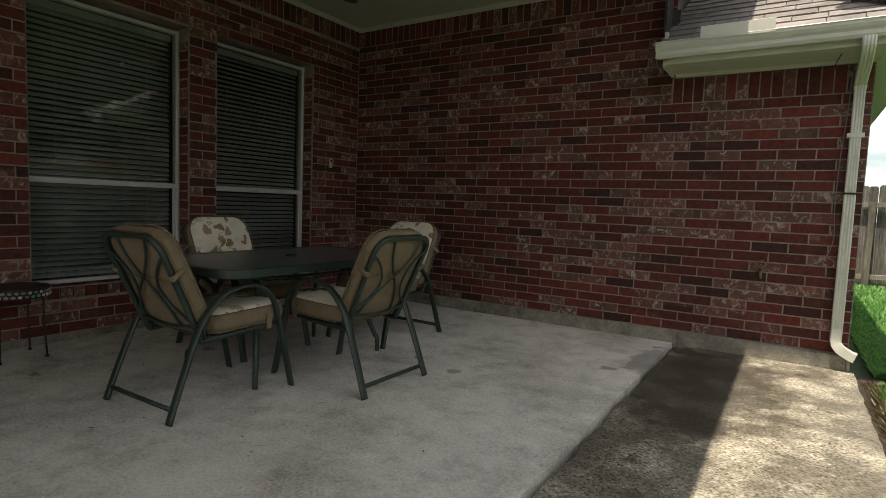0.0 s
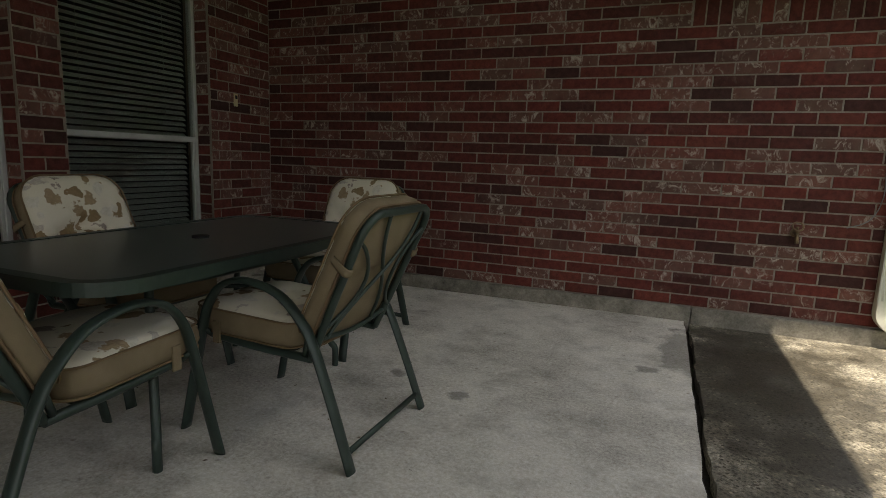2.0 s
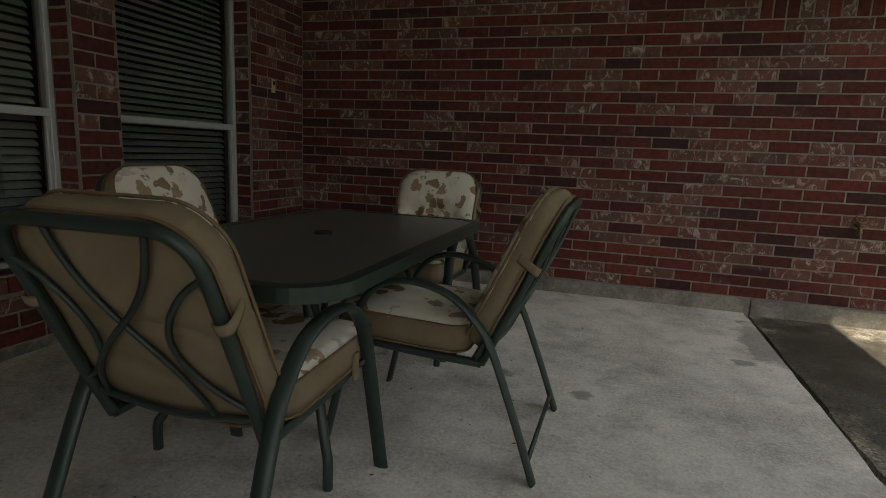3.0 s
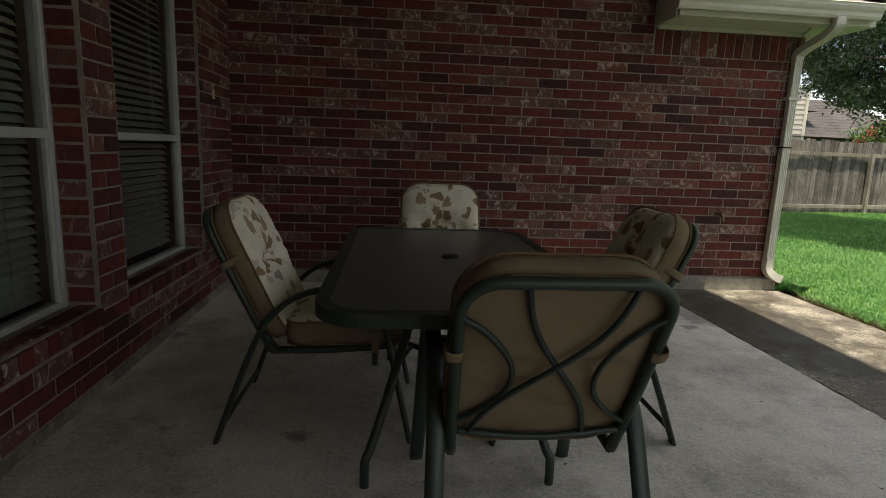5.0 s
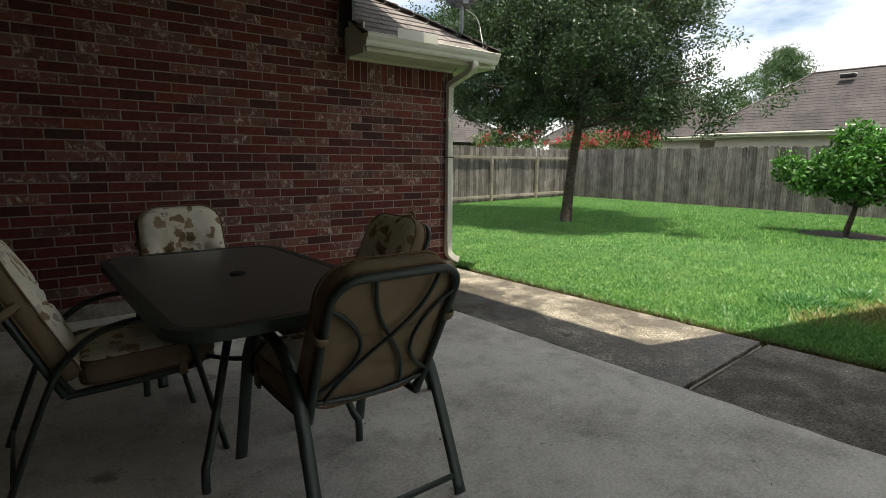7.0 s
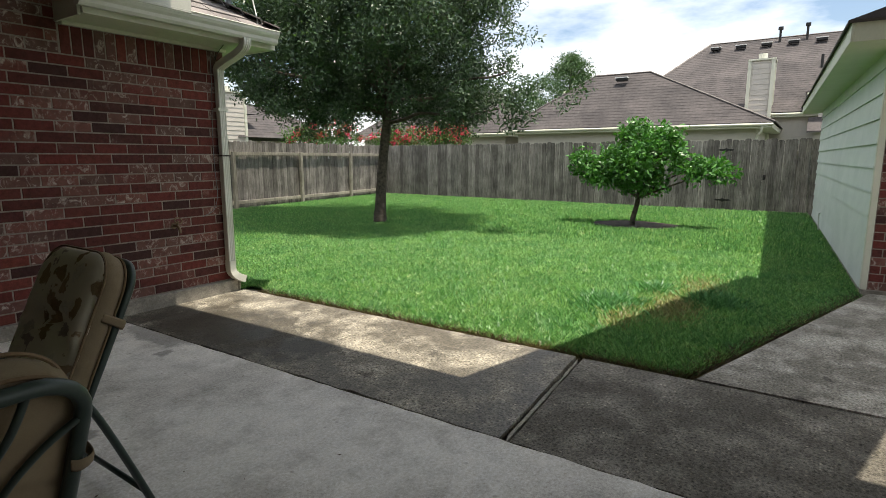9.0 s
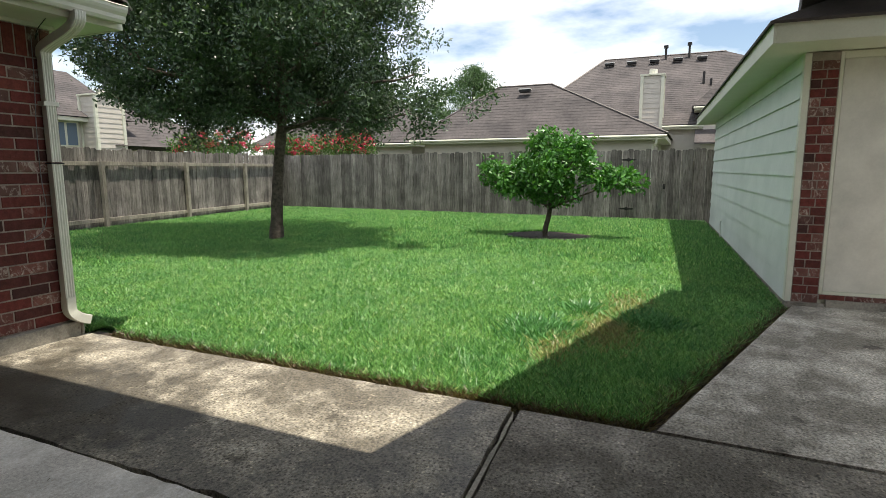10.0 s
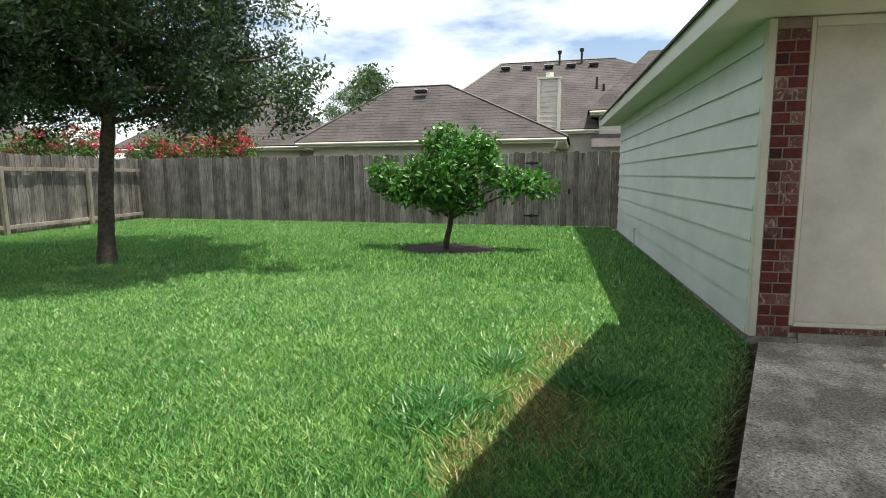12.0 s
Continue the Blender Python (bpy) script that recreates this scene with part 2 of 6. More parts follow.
SHINGLE_FAR = speckled("brown_roof_shingle", (0.038, 0.034, 0.034), (0.078, 0.069, 0.067), 0.9, 9, 0.95, 0.3, fine_amount=0.75, per_piece=0.30)
DARK_SHINGLE = speckled("dark_roof_shingle", (0.045, 0.038, 0.035), (0.085, 0.07, 0.062), 3, 150, 0.95, 0.5, fine_amount=0.5)
FLASHING = speckled("dark_flashing", (0.05, 0.05, 0.055), (0.09, 0.09, 0.095), 8, 60, 0.5, 0.1, metal=0.6)
GREEN_METAL = speckled("dark_green_powder_coat", (0.020, 0.034, 0.028), (0.030, 0.048, 0.040), 12, 240, 0.42, 0.12, metal=0.15, fine_amount=0.25)
TAN_CLOTH = speckled("tan_canvas", (0.175, 0.135, 0.085), (0.22, 0.172, 0.112), 5, 420, 0.95, 0.35, fine_amount=0.35, spec=0.15)
PIPING = speckled("brown_piping", (0.14, 0.095, 0.055), (0.18, 0.125, 0.075), 12, 300, 0.9, 0.2, spec=0.15)
DARK_IRON = speckled("dark_iron", (0.025, 0.020, 0.017), (0.05, 0.035, 0.028), 20, 200, 0.6, 0.3, metal=0.4)
BARK = speckled("grey_brown_bark", (0.045, 0.036, 0.028), (0.13, 0.105, 0.08), 16, 70, 0.95, 1.0, fine_amount=0.6, dist=0.02)
BROWN_BLADE = speckled("dark_brown_wood", (0.02, 0.014, 0.01), (0.035, 0.024, 0.016), 6, 80, 0.5, 0.1)
BEIGE_PLASTIC = speckled("beige_plastic", (0.45, 0.38, 0.22), (0.5, 0.42, 0.26), 10, 80, 0.5, 0.03, fine_amount=0.1)
BRASS = speckled("weathered_brass", (0.12, 0.085, 0.05), (0.22, 0.15, 0.09), 30, 200, 0.5, 0.3, metal=0.7)
GREY_METAL = speckled("grey_painted_metal", (0.16, 0.17, 0.18), (0.23, 0.24, 0.25), 10, 100, 0.45, 0.08, metal=0.3)
BLACK_METAL = speckled("black_metal", (0.012, 0.012, 0.012), (0.025, 0.024, 0.023), 12, 120, 0.55, 0.15, metal=0.4)
WHITE_TUBE = speckled("white_plastic", (0.6, 0.6, 0.57), (0.68, 0.68, 0.64), 10, 80, 0.5, 0.02, fine_amount=0.08)
MORTAR_DARK = speckled("dirty_joint_filler", (0.025, 0.022, 0.018), (0.06, 0.052, 0.042), 20, 150, 0.95, 0.6)


def weathered_wood(name, light, dark):
    m, nt, b, pos = material(name, 0.92, 0, 0.2)
    tc, mp = nt.nodes.new("ShaderNodeTexCoord"), nt.nodes.new("ShaderNodeMapping")
    mp.inputs["Scale"].default_value = (1, 1, 0.05)
    nt.links.new(pos, mp.inputs["Vector"])
    streak = noise_node(nt, 55, 6, 0.7, mp.outputs["Vector"], 0.6)
    blot = noise_node(nt, 2.4, 5, 0.6, pos)
    r = ramp_node(nt, ((0.3, dark), (0.7, light)))
    nt.links.new(streak.outputs["Fac"], r.inputs["Fac"])
    p = math_node(nt, "ADD", math_node(nt, "MULTIPLY", piece_random(nt), 0.7), 0.58)
    col = mix_node(nt, 1.0, r.outputs["Color"], p, "MULTIPLY")
    bl = ramp_node(nt, ((0.33, (0.5, 0.5, 0.5)), (0.62, (1, 1, 1))))
    nt.links.new(blot.outputs["Fac"], bl.inputs["Fac"])
    col = mix_node(nt, 0.8, col, bl.outputs["Color"], "MULTIPLY")
    nt.links.new(col, b.inputs["Base Color"])
    add_bump(nt, b, streak.outputs["Fac"], 0.6, 0.006)
    return m


FENCE_WOOD = weathered_wood("weathered_fence_wood", (0.36, 0.335, 0.305), (0.060, 0.053, 0.047))
RAIL_WOOD = weathered_wood("weathered_rail_wood", (0.43, 0.40, 0.33), (0.19, 0.17, 0.14))


def leaf_material(name, c1, c2, rough=0.45, trans=0.25):
    m, nt, b, pos = material(name, rough, 0, 0.45)
    g = nt.nodes.new("ShaderNodeNewGeometry")
    r = ramp_node(nt, ((0.0, c1), (1.0, c2)))
    nt.links.new(g.outputs["Random Per Island"], r.inputs["Fac"])
    patch = noise_node(nt, 1.3, 3, 0.5, pos)
    col = mix_node(nt, 0.5, r.outputs["Color"], patch.outputs["Fac"], "OVERLAY")
    nt.links.new(col, b.inputs["Base Color"])
    t = nt.nodes.new("ShaderNodeBsdfTranslucent")
    nt.links.new(mix_node(nt, 1.0, col, (1.0, 1.15, 0.45), "MULTIPLY"), t.inputs["Color"])
    s, o = nt.nodes.new("ShaderNodeMixShader"), nt.nodes["Material Output"]
    s.inputs["Fac"].default_value = trans
    nt.links.new(b.outputs["BSDF"], s.inputs[1])
    nt.links.new(t.outputs["BSDF"], s.inputs[2])
    nt.links.new(s.outputs["Shader"], o.inputs["Surface"])
    return m


OAK_LEAF = leaf_material("oak_leaf", (0.025, 0.053, 0.028), (0.090, 0.145, 0.078), 0.42, 0.26)
CITRUS_LEAF = leaf_material("citrus_leaf", (0.035, 0.125, 0.026), (0.105, 0.27, 0.060), 0.35, 0.3)
BUSH_LEAF = leaf_material("bush_leaf", (0.035, 0.085, 0.02), (0.09, 0.17, 0.04), 0.5, 0.25)
PINE_LEAF = leaf_material("pine_leaf", (0.04, 0.085, 0.035), (0.08, 0.15, 0.055), 0.6, 0.2)
LITTER = speckled("dry_leaf_scrap", (0.05, 0.032, 0.018), (0.12, 0.08, 0.045), 40, 300, 0.9, 0.2, per_piece=0.5)
RED_PETAL = leaf_material("red_petal", (0.50, 0.02, 0.06), (0.70, 0.06, 0.17), 0.6, 0.3)


def grass_material(name, c1, c2, dry, patchy):
    m, nt, b, pos = material(name, 0.38, 0, 0.5)
    g = nt.nodes.new("ShaderNodeNewGeometry")
    mid = tuple(0.6 * a + 0.4 * c for a, c in zip(c1, c2))
    r = ramp_node(nt, ((0.0, c1), (0.5, mid), (0.92, c2), (1.0, dry)))
    nt.links.new(g.outputs["Random Per Island"], r.inputs["Fac"])
    patch = noise_node(nt, 1.7, 7, 0.75, pos)
    pr = ramp_node(nt, ((0.32, (0.62, 0.78, 0.72)), (0.68, (1.35, 1.16, 1.05))))
    nt.links.new(patch.outputs["Fac"], pr.inputs["Fac"])
    col = mix_node(nt, patchy, r.outputs["Color"], pr.outputs["Color"], "MULTIPLY")
    nt.links.new(col, b.inputs["Base Color"])
    t = nt.nodes.new("ShaderNodeBsdfTranslucent")
    nt.links.new(mix_node(nt, 1.0, col, (0.90, 1.1, 0.62), "MULTIPLY"), t.inputs["Color"])
    s, o = nt.nodes.new("ShaderNodeMixShader"), nt.nodes["Material Output"]
    s.inputs["Fac"].default_value = 0.3
    nt.links.new(b.outputs["BSDF"], s.inputs[1])
    nt.links.new(t.outputs["BSDF"], s.inputs[2])
    nt.links.new(s.outputs["Shader"], o.inputs["Surface"])
    return m


GRASS = grass_material("lawn_blade", (0.038, 0.158, 0.042), (0.30, 0.59, 0.215), (0.57, 0.62, 0.34), 1.0)
WEED = grass_material("weed_blade", (0.045, 0.16, 0.052), (0.14, 0.36, 0.13), (0.24, 0.44, 0.20), 0.4)
THATCH = grass_material("thatch_blade", (0.040, 0.027, 0.015), (0.18, 0.125, 0.066), (0.10, 0.13, 0.04), 0.4)
DRY_GRASS = grass_material("dry_blade", (0.18, 0.155, 0.07), (0.50, 0.46, 0.22), (0.20, 0.36, 0.10), 0.4)
GROUND = speckled("lawn_ground", (0.018, 0.034, 0.009), (0.040, 0.066, 0.016), 3, 60, 0.95, 0.8, fine_amount=0.5)


def floral_material():
    """Cream cloth with large tan leaves and grey-white petals."""
    m, nt, b, pos = material("cream_floral_cloth", 0.95, 0, 0.15)
    tc = nt.nodes.new("ShaderNodeTexCoord")
    v = nt.nodes.new("ShaderNodeTexVoronoi")
    v.inputs["Scale"].default_value = 12.0
    warp = noise_node(nt, 9, 4, 0.6, tc.outputs["Object"])
    vec = nt.nodes.new("ShaderNodeVectorMath")
    vec.operation = "MULTIPLY_ADD"
    nt.links.new(warp.outputs["Color"], vec.inputs[0])
    vec.inputs[1].default_value = (0.16, 0.16, 0.16)
    nt.links.new(tc.outputs["Object"], vec.inputs[2])
    nt.links.new(vec.outputs[0], v.inputs["Vector"])
    petal = ramp_node(nt, ((0.37, (1, 1, 1)), (0.43, (0, 0, 0))))
    nt.links.new(v.outputs["Distance"], petal.inputs["Fac"])
    sep = nt.nodes.new("ShaderNodeSeparateColor")
    nt.links.new(v.outputs["Color"], sep.inputs["Color"])
    tone = ramp_node(nt, ((0.0, (0.25, 0.175, 0.10)), (0.3, (0.33, 0.24, 0.15)), (0.45, (0.60, 0.56, 0.48)), (0.75, (0.48, 0.43, 0.37)), (0.9, (0.30, 0.25, 0.22))))
    tone.color_ramp.interpolation = "CONSTANT"
    nt.links.new(sep.outputs[0], tone.inputs["Fac"])
    vein = noise_node(nt, 38, 4, 0.7, vec.outputs[0], 1.5)
    inner = mix_node(nt, 0.55, tone.outputs["Color"], vein.outputs["Fac"], "OVERLAY")
    col = mix_node(nt, petal.outputs["Color"], (0.66, 0.61, 0.50), inner)
    weave = noise_node(nt, 500, 2, 0.5, tc.outputs["Object"])
    col = mix_node(nt, 0.2, col, weave.outputs["Fac"], "OVERLAY")
    nt.links.new(col, b.inputs["Base Color"])
    add_bump(nt, b, weave.outputs["Fac"], 0.3, 0.003)
    return m


FLORAL = floral_material()


def glass_material(name, tint, rough, transmission):
    m, nt, b, pos = material(name, rough, 0, 0.5)
    b.inputs["Base Color"].default_value = (*tint, 1)
    b.inputs["Transmission Weight"].default_value, b.inputs["IOR"].default_value = transmission, 1.5
    n = noise_node(nt, 60, 3, 0.5, pos)
    add_bump(nt, b, n.outputs["Fac"], 0.03, 0.002)
    return m


WINDOW_GLASS = glass_material("window_glass", (0.82, 0.87, 0.84), 0.0, 1.0)
SCREENED_GLASS = glass_material("screened_window_glass", (0.74, 0.78, 0.77), 0.02, 1.0)
TABLE_GLASS = glass_material("smoked_table_glass", (0.085, 0.095, 0.088), 0.28, 0.12)
FAR_GLASS = glass_material("far_window_glass", (0.10, 0.14, 0.19), 0.08, 0.0)


# ---- mesh helpers ----
def link_bm(name, bm, mat, smooth=False):
    me = bpy.data.meshes.new(name)
    bm.normal_update()
    bm.to_mesh(me)
    bm.free()
    for mm in mat if isinstance(mat, (list, tuple)) else (mat,):
        me.materials.append(mm)
    if smooth:
        me.shade_smooth()
    return new(name, me)


def part(name, bm, mat, parent, label="", smooth=False):
    ob = link_bm(name, bm, mat, smooth)
    ob.parent = parent
    return tagged(ob, label)


def root(name, label, category, group="", m=None):
    ob = tagged(new(name), label, category, group)
    if m is not None:
        ob.matrix_world = m
    return ob


def structure(name, bm, mat, label, category="", smooth=False):
    return tagged(link_bm(name, bm, mat, smooth), label, category, kind="structure")


def box(bm, x0, x1, y0, y1, z0, z1, m=None, bevel=0.0):
    vs = [bm.verts.new((x, y, z)) for z in (z0, z1) for y in (y0, y1) for x in (x0, x1)]
    fs = [bm.faces.new([vs[i] for i in q]) for q in ((0, 2, 3, 1), (4, 5, 7, 6), (0, 1, 5, 4), (2, 6, 7, 3), (0, 4, 6, 2), (1, 3, 7, 5))]
    if m is not None:
        for v in vs:
            v.co = m @ v.co
    if bevel:
        es = {e for f in fs for e in f.edges}
        bmesh.ops.bevel(bm, geom=list(es), offset=bevel, segments=1, affect="EDGES")
    return vs


def boxed(*args, **kw):
    bm = bmesh.new()
    box(bm, *args, **kw)
    return bm


def prism(bm, outline, z0, z1):
    """A slab over a plan outline, counter-clockwise."""
    lo, hi = [bm.verts.new((x, y, z0)) for x, y in outline], [bm.verts.new((x, y, z1)) for x, y in outline]
    n = len(outline)
    bm.faces.new(hi)
    bm.faces.new(lo[::-1])
    for i in range(n):
        bm.faces.new((lo[i], lo[(i + 1) % n], hi[(i + 1) % n], hi[i]))


def slab(bm, corners, thick):
    """A sheet through the given corners with thickness downwards."""
    hi = [bm.verts.new(c) for c in corners]
    lo = [bm.verts.new((c[0], c[1], c[2] - thick)) for c in corners]
    n = len(corners)
    bm.faces.new(hi)
    bm.faces.new(lo[::-1])
    for i in range(n):
        bm.faces.new((lo[i], lo[(i + 1) % n], hi[(i + 1) % n], hi[i]))
    bmesh.ops.recalc_face_normals(bm, faces=bm.faces[:])


def smooth_path(pts, n=6, closed=False):
    """Catmull-Rom through the points."""
    p = [Vector(q) for q in pts]
    out, m = [], len(p)
    for i in range(m if closed else m - 1):
        a, b, c, d = (p[(i - 1) % m], p[i], p[(i + 1) % m], p[(i + 2) % m]) if closed else (p[max(i - 1, 0)], p[i], p[i + 1], p[min(i + 2, m - 1)])
        for k in range(n):
            t = k / n
            out.append(0.5 * ((2 * b) + (c - a) * t + (2 * a - 5 * b + 4 * c - d) * t * t + (3 * b - a - 3 * c + d) * t ** 3))
    if not closed:
        out.append(p[-1])
    return out


def tube(bm, pts, r, seg=8, closed=False, flat=1.0, side=None, taper=None):
    """A swept tube. flat squeezes it across the direction side."""
    pts = [Vector(q) for q in pts]
    n = len(pts)
    rings, ref = [], None
    for i in range(n):
        d = (pts[(i + 1) % n] - pts[i - 1]) if closed else (pts[min(i + 1, n - 1)] - pts[max(i - 1, 0)])
        d = d.normalized() if d.length > 1e-9 else Vector((0, 0, 1))
        if side is not None:
            u = Vector(side)
        elif ref is None:
            u = Vector((1, 0, 0)) if abs(d.x) < 0.8 else Vector((0, 1, 0))
        else:
            u = ref
        u = (u - d * u.dot(d)).normalized()
        ref = u
        v = d.cross(u)
        rr = r if taper is None else r + (taper - r) * i / (n - 1)
        rings.append([bm.verts.new(pts[i] + u * rr * math.cos(a) + v * rr * flat * math.sin(a)) for a in (2 * math.pi * k / seg for k in range(seg))])
    for i in range(n if closed else n - 1):
        a, b = rings[i], rings[(i + 1) % n]
        for k in range(seg):
            bm.faces.new((a[k], a[(k + 1) % seg], b[(k + 1) % seg], b[k]))
    if not closed:
        bm.faces.new(rings[0][::-1])
        bm.faces.new(rings[-1])


def tubed(*args, **kw):
    bm = bmesh.new()
    tube(bm, *args, **kw)
    return bm


def mesh_stuff(name, verts, faces_per, mat, label, category, kind="stuff", smooth=False):
    """One joined mesh out of an array of pieces with a fixed number of corners each."""
    me = bpy.data.meshes.new(name)
    n = len(verts)
    me.vertices.add(n)
    me.vertices.foreach_set("co", np.ascontiguousarray(verts, np.float32).ravel())
    me.loops.add(n)
    me.loops.foreach_set("vertex_index", np.arange(n, dtype=np.int32))
    me.polygons.add(n // faces_per)
    me.polygons.foreach_set("loop_start", np.arange(0, n, faces_per, dtype=np.int32))
    me.update(calc_edges=True)
    me.materials.append(mat)
    ob = new(name, me)
    if label or kind:
        tagged(ob, label, category, kind=kind)
    return ob


# ---- ground, slabs and lawn ----
GARAGE = pose(3.95, -0.042, 0, 0, 0, 2.9)
WALL_Y, WALL_X, WING_X = 5.14, -4.20, 0.68

bm = bmesh.new()
bmesh.ops.create_grid(bm, x_segments=2, y_segments=2, size=400, matrix=Matrix.Translation((0, 0, -0.09)))
structure("ground", bm, GROUND, "green lawn ground reaching the horizon", "ground")

def chipped(a, b, amount, seed):
    """Points from a to b, a little out of line, as a worn concrete edge runs; b itself is left out."""
    rng = random.Random(seed)
    a, b = Vector((*a, 0)), Vector((*b, 0))
    n = max(2, int((b - a).length / 0.09))
    side = Vector((a.y - b.y, b.x - a.x, 0)).normalized()
    out = [(a.x, a.y)]
    for k in range(1, n):
        q = a.lerp(b, (k + rng.uniform(-0.3, 0.3)) / n) + side * rng.gauss(0, amount)
        out.append((q.x, q.y))
    return out


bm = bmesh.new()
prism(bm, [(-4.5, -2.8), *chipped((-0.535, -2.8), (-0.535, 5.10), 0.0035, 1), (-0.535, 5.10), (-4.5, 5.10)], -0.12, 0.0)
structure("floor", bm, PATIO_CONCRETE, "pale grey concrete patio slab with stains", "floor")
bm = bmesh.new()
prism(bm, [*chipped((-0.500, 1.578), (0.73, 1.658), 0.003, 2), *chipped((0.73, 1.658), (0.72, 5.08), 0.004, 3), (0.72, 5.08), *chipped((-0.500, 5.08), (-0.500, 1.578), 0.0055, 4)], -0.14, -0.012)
structure("pavement", bm, STRIP_CONCRETE, "weathered concrete strip along the lawn, damp and with painted-in shade", "pavement")
bm = bmesh.new()
prism(bm, [(-0.500, -6.0), (0.70, -6.0), (0.735, 0.95), *chipped((0.73, 1.606), (-0.500, 1.526), 0.003, 5), *chipped((-0.500, 1.526), (-0.500, -6.0), 0.005, 6)], -0.14, -0.016)
structure("pavement_2", bm, SLAB_CONCRETE, "weathered concrete walkway slab", "pavement")
bm = bmesh.new()
prism(bm, [*chipped((-0.505, 1.542), (0.725, 1.622), 0.0025, 7), *chipped((0.725, 1.643), (-0.505, 1.563), 0.0025, 8)], -0.12, -0.026)
structure("trim_expansion_strip", bm, RAIL_WOOD, "weathered wooden strip in the joint between slabs", "joint strip")
bm = bmesh.new()
prism(bm, [(0.725, -6.0), (4.0, -6.0), (4.02, -0.12), (3.80, -0.05), (0.765, 0.93)], -0.14, -0.014)
structure("pavement_3", bm, WALK_CONCRETE, "weathered concrete walkway to the garage door", "pavement")
bm = bmesh.new()
prism(bm, [(-0.54, -2.8), (0.90, -2.8), (0.90, 1.2), (0.75, 5.09), (-0.54, 5.09)], -0.15, -0.075)
structure("trim_joint", bm, MORTAR_DARK, "dark dirty joints between concrete slabs", "joint")
# dark bare soil line along the slab's edge
bm = bmesh.new()
prism(bm, [(0.70, 0.90), (0.88, 1.02), (0.88, 5.2), (0.70, 5.2)], -0.12, -0.06)
prism(bm, [(0.70, 0.86), (3.85, -0.16), (4.05, -0.02), (0.86, 1.05)], -0.12, -0.062)
structure("trim_soil", bm, SOIL, "dark bare soil along the slab edge", "soil")


# ---- brick laying ----
COURSE, BRICK_L, GAP = 0.0802, 0.254, 0.010
brick_meshes = {}


def brick_mesh(length, height):
    key = (round(length, 3), round(height, 3))
    if key not in brick_meshes:
        l, h, c = key[0] / 2, key[1] / 2, 0.0035
        vs = [(x * (l - a), y, z * (h - a)) for y, a in ((-0.010, c), (-0.0065, 0), (0.012, 0)) for x, z in ((-1, -1), (1, -1), (1, 1), (-1, 1))]
        fs = [(0, 1, 2, 3)] + [(r + k, r + 4 + k, r + 4 + (k + 1) % 4, r + (k + 1) % 4) for r in (0, 4) for k in range(4)]
        me = bpy.data.meshes.new("brick")
        me.from_pydata(vs, [], fs)
        me.materials.append(BRICK)
        brick_meshes[key] = me
    return brick_meshes[key]


def courses(length, z0, z1, holes=(), shift=0.0):
    """Bricks of a running bond: middle along the wall, middle height, length, height."""
    out, row = [], 0
    z = z0
    while z + COURSE * 0.6 < z1:
        h = min(COURSE, z1 - z)
        u = -BRICK_L * ((0.5 if row % 2 else 0.0) + shift)
        while u < length:
            spans = [(max(u, 0), min(u + BRICK_L, length))]
            for a, b, lo, hi in holes:
                if z + h * 0.5 > lo and z + h * 0.5 < hi:
                    spans = [s for x0, x1 in spans for s in ((x0, min(x1, a)), (max(x0, b), x1)) if s[1] - s[0] > 0.03]
            for x0, x1 in spans:
                if x1 - x0 > 0.03:
                    out.append(((x0 + x1) / 2, z + h / 2, x1 - x0 - GAP, h - GAP))
            u += BRICK_L
        z += COURSE
        row += 1
    return out


def soldiers(u0, u1, z0, z1, width=0.0815):
    n = max(1, round((u1 - u0) / width))
    w = (u1 - u0) / n
    return [(u0 + (i + 0.5) * w, (z0 + z1) / 2, w - GAP, z1 - z0 - GAP) for i in range(n)]


def lay(wall, m, bricks, near):
    """Bricks that near(u, z) picks are parts, the others one joined part."""
    rng = random.Random(7)
    rest_v, rest_f = [], []
    for u, z, l, h in bricks:
        me = brick_mesh(l, h)
        at = m @ pose(u, rng.uniform(-0.0012, 0.0012), z, rng.uniform(-0.4, 0.4), 0, rng.uniform(-0.3, 0.3))
        if near(u, z):
            ob = new("brick", me)
            ob.parent = wall
            ob.matrix_world = at
        else:
            k = len(rest_v)
            rest_v += [tuple(at @ v.co) for v in me.vertices]
            rest_f += [tuple(k + i for i in p.vertices) for p in me.polygons]
    if rest_v:
        me = bpy.data.meshes.new("bricks")
        me.from_pydata(rest_v, [], rest_f)
        me.materials.append(BRICK)
        ob = new("bricks", me)
        ob.parent = wall
        tagged(ob, kind="stuff")


# ---- house walls ----
CEIL = 3.12
bm = bmesh.new()
box(bm, WALL_X - 0.3, -0.70, WALL_Y - 0.0055, WALL_Y + 0.25, 0.09, CEIL + 0.02)
box(bm, -0.70, WING_X, WALL_Y - 0.0055, WALL_Y + 0.25, 0.09, 2.46)
wall_north = structure("wall_north", bm, MORTAR, "long red brick wall with whitewashed patches and pale mortar", "wall")
bm = bmesh.new()
box(bm, WING_X - 0.25, WING_X - 0.004, WALL_Y + 0.25, 10.0, -0.1, 2.5)
wall_east = structure("wall_east", bm, MORTAR, "end wall of the brick wing", "wall")
bm = bmesh.new()
box(bm, WALL_X - 0.02, -0.50, 5.088, WALL_Y + 0.2, -0.1, 0.104, bevel=0.006)
box(bm, -0.497, WING_X - 0.012, 5.085, WALL_Y + 0.2, -0.12, 0.100, bevel=0.006)
structure("baseboard", bm, PLINTH_CONCRETE, "rough concrete foundation ledge under the brick wall", "plinth")
bm = bmesh.new()
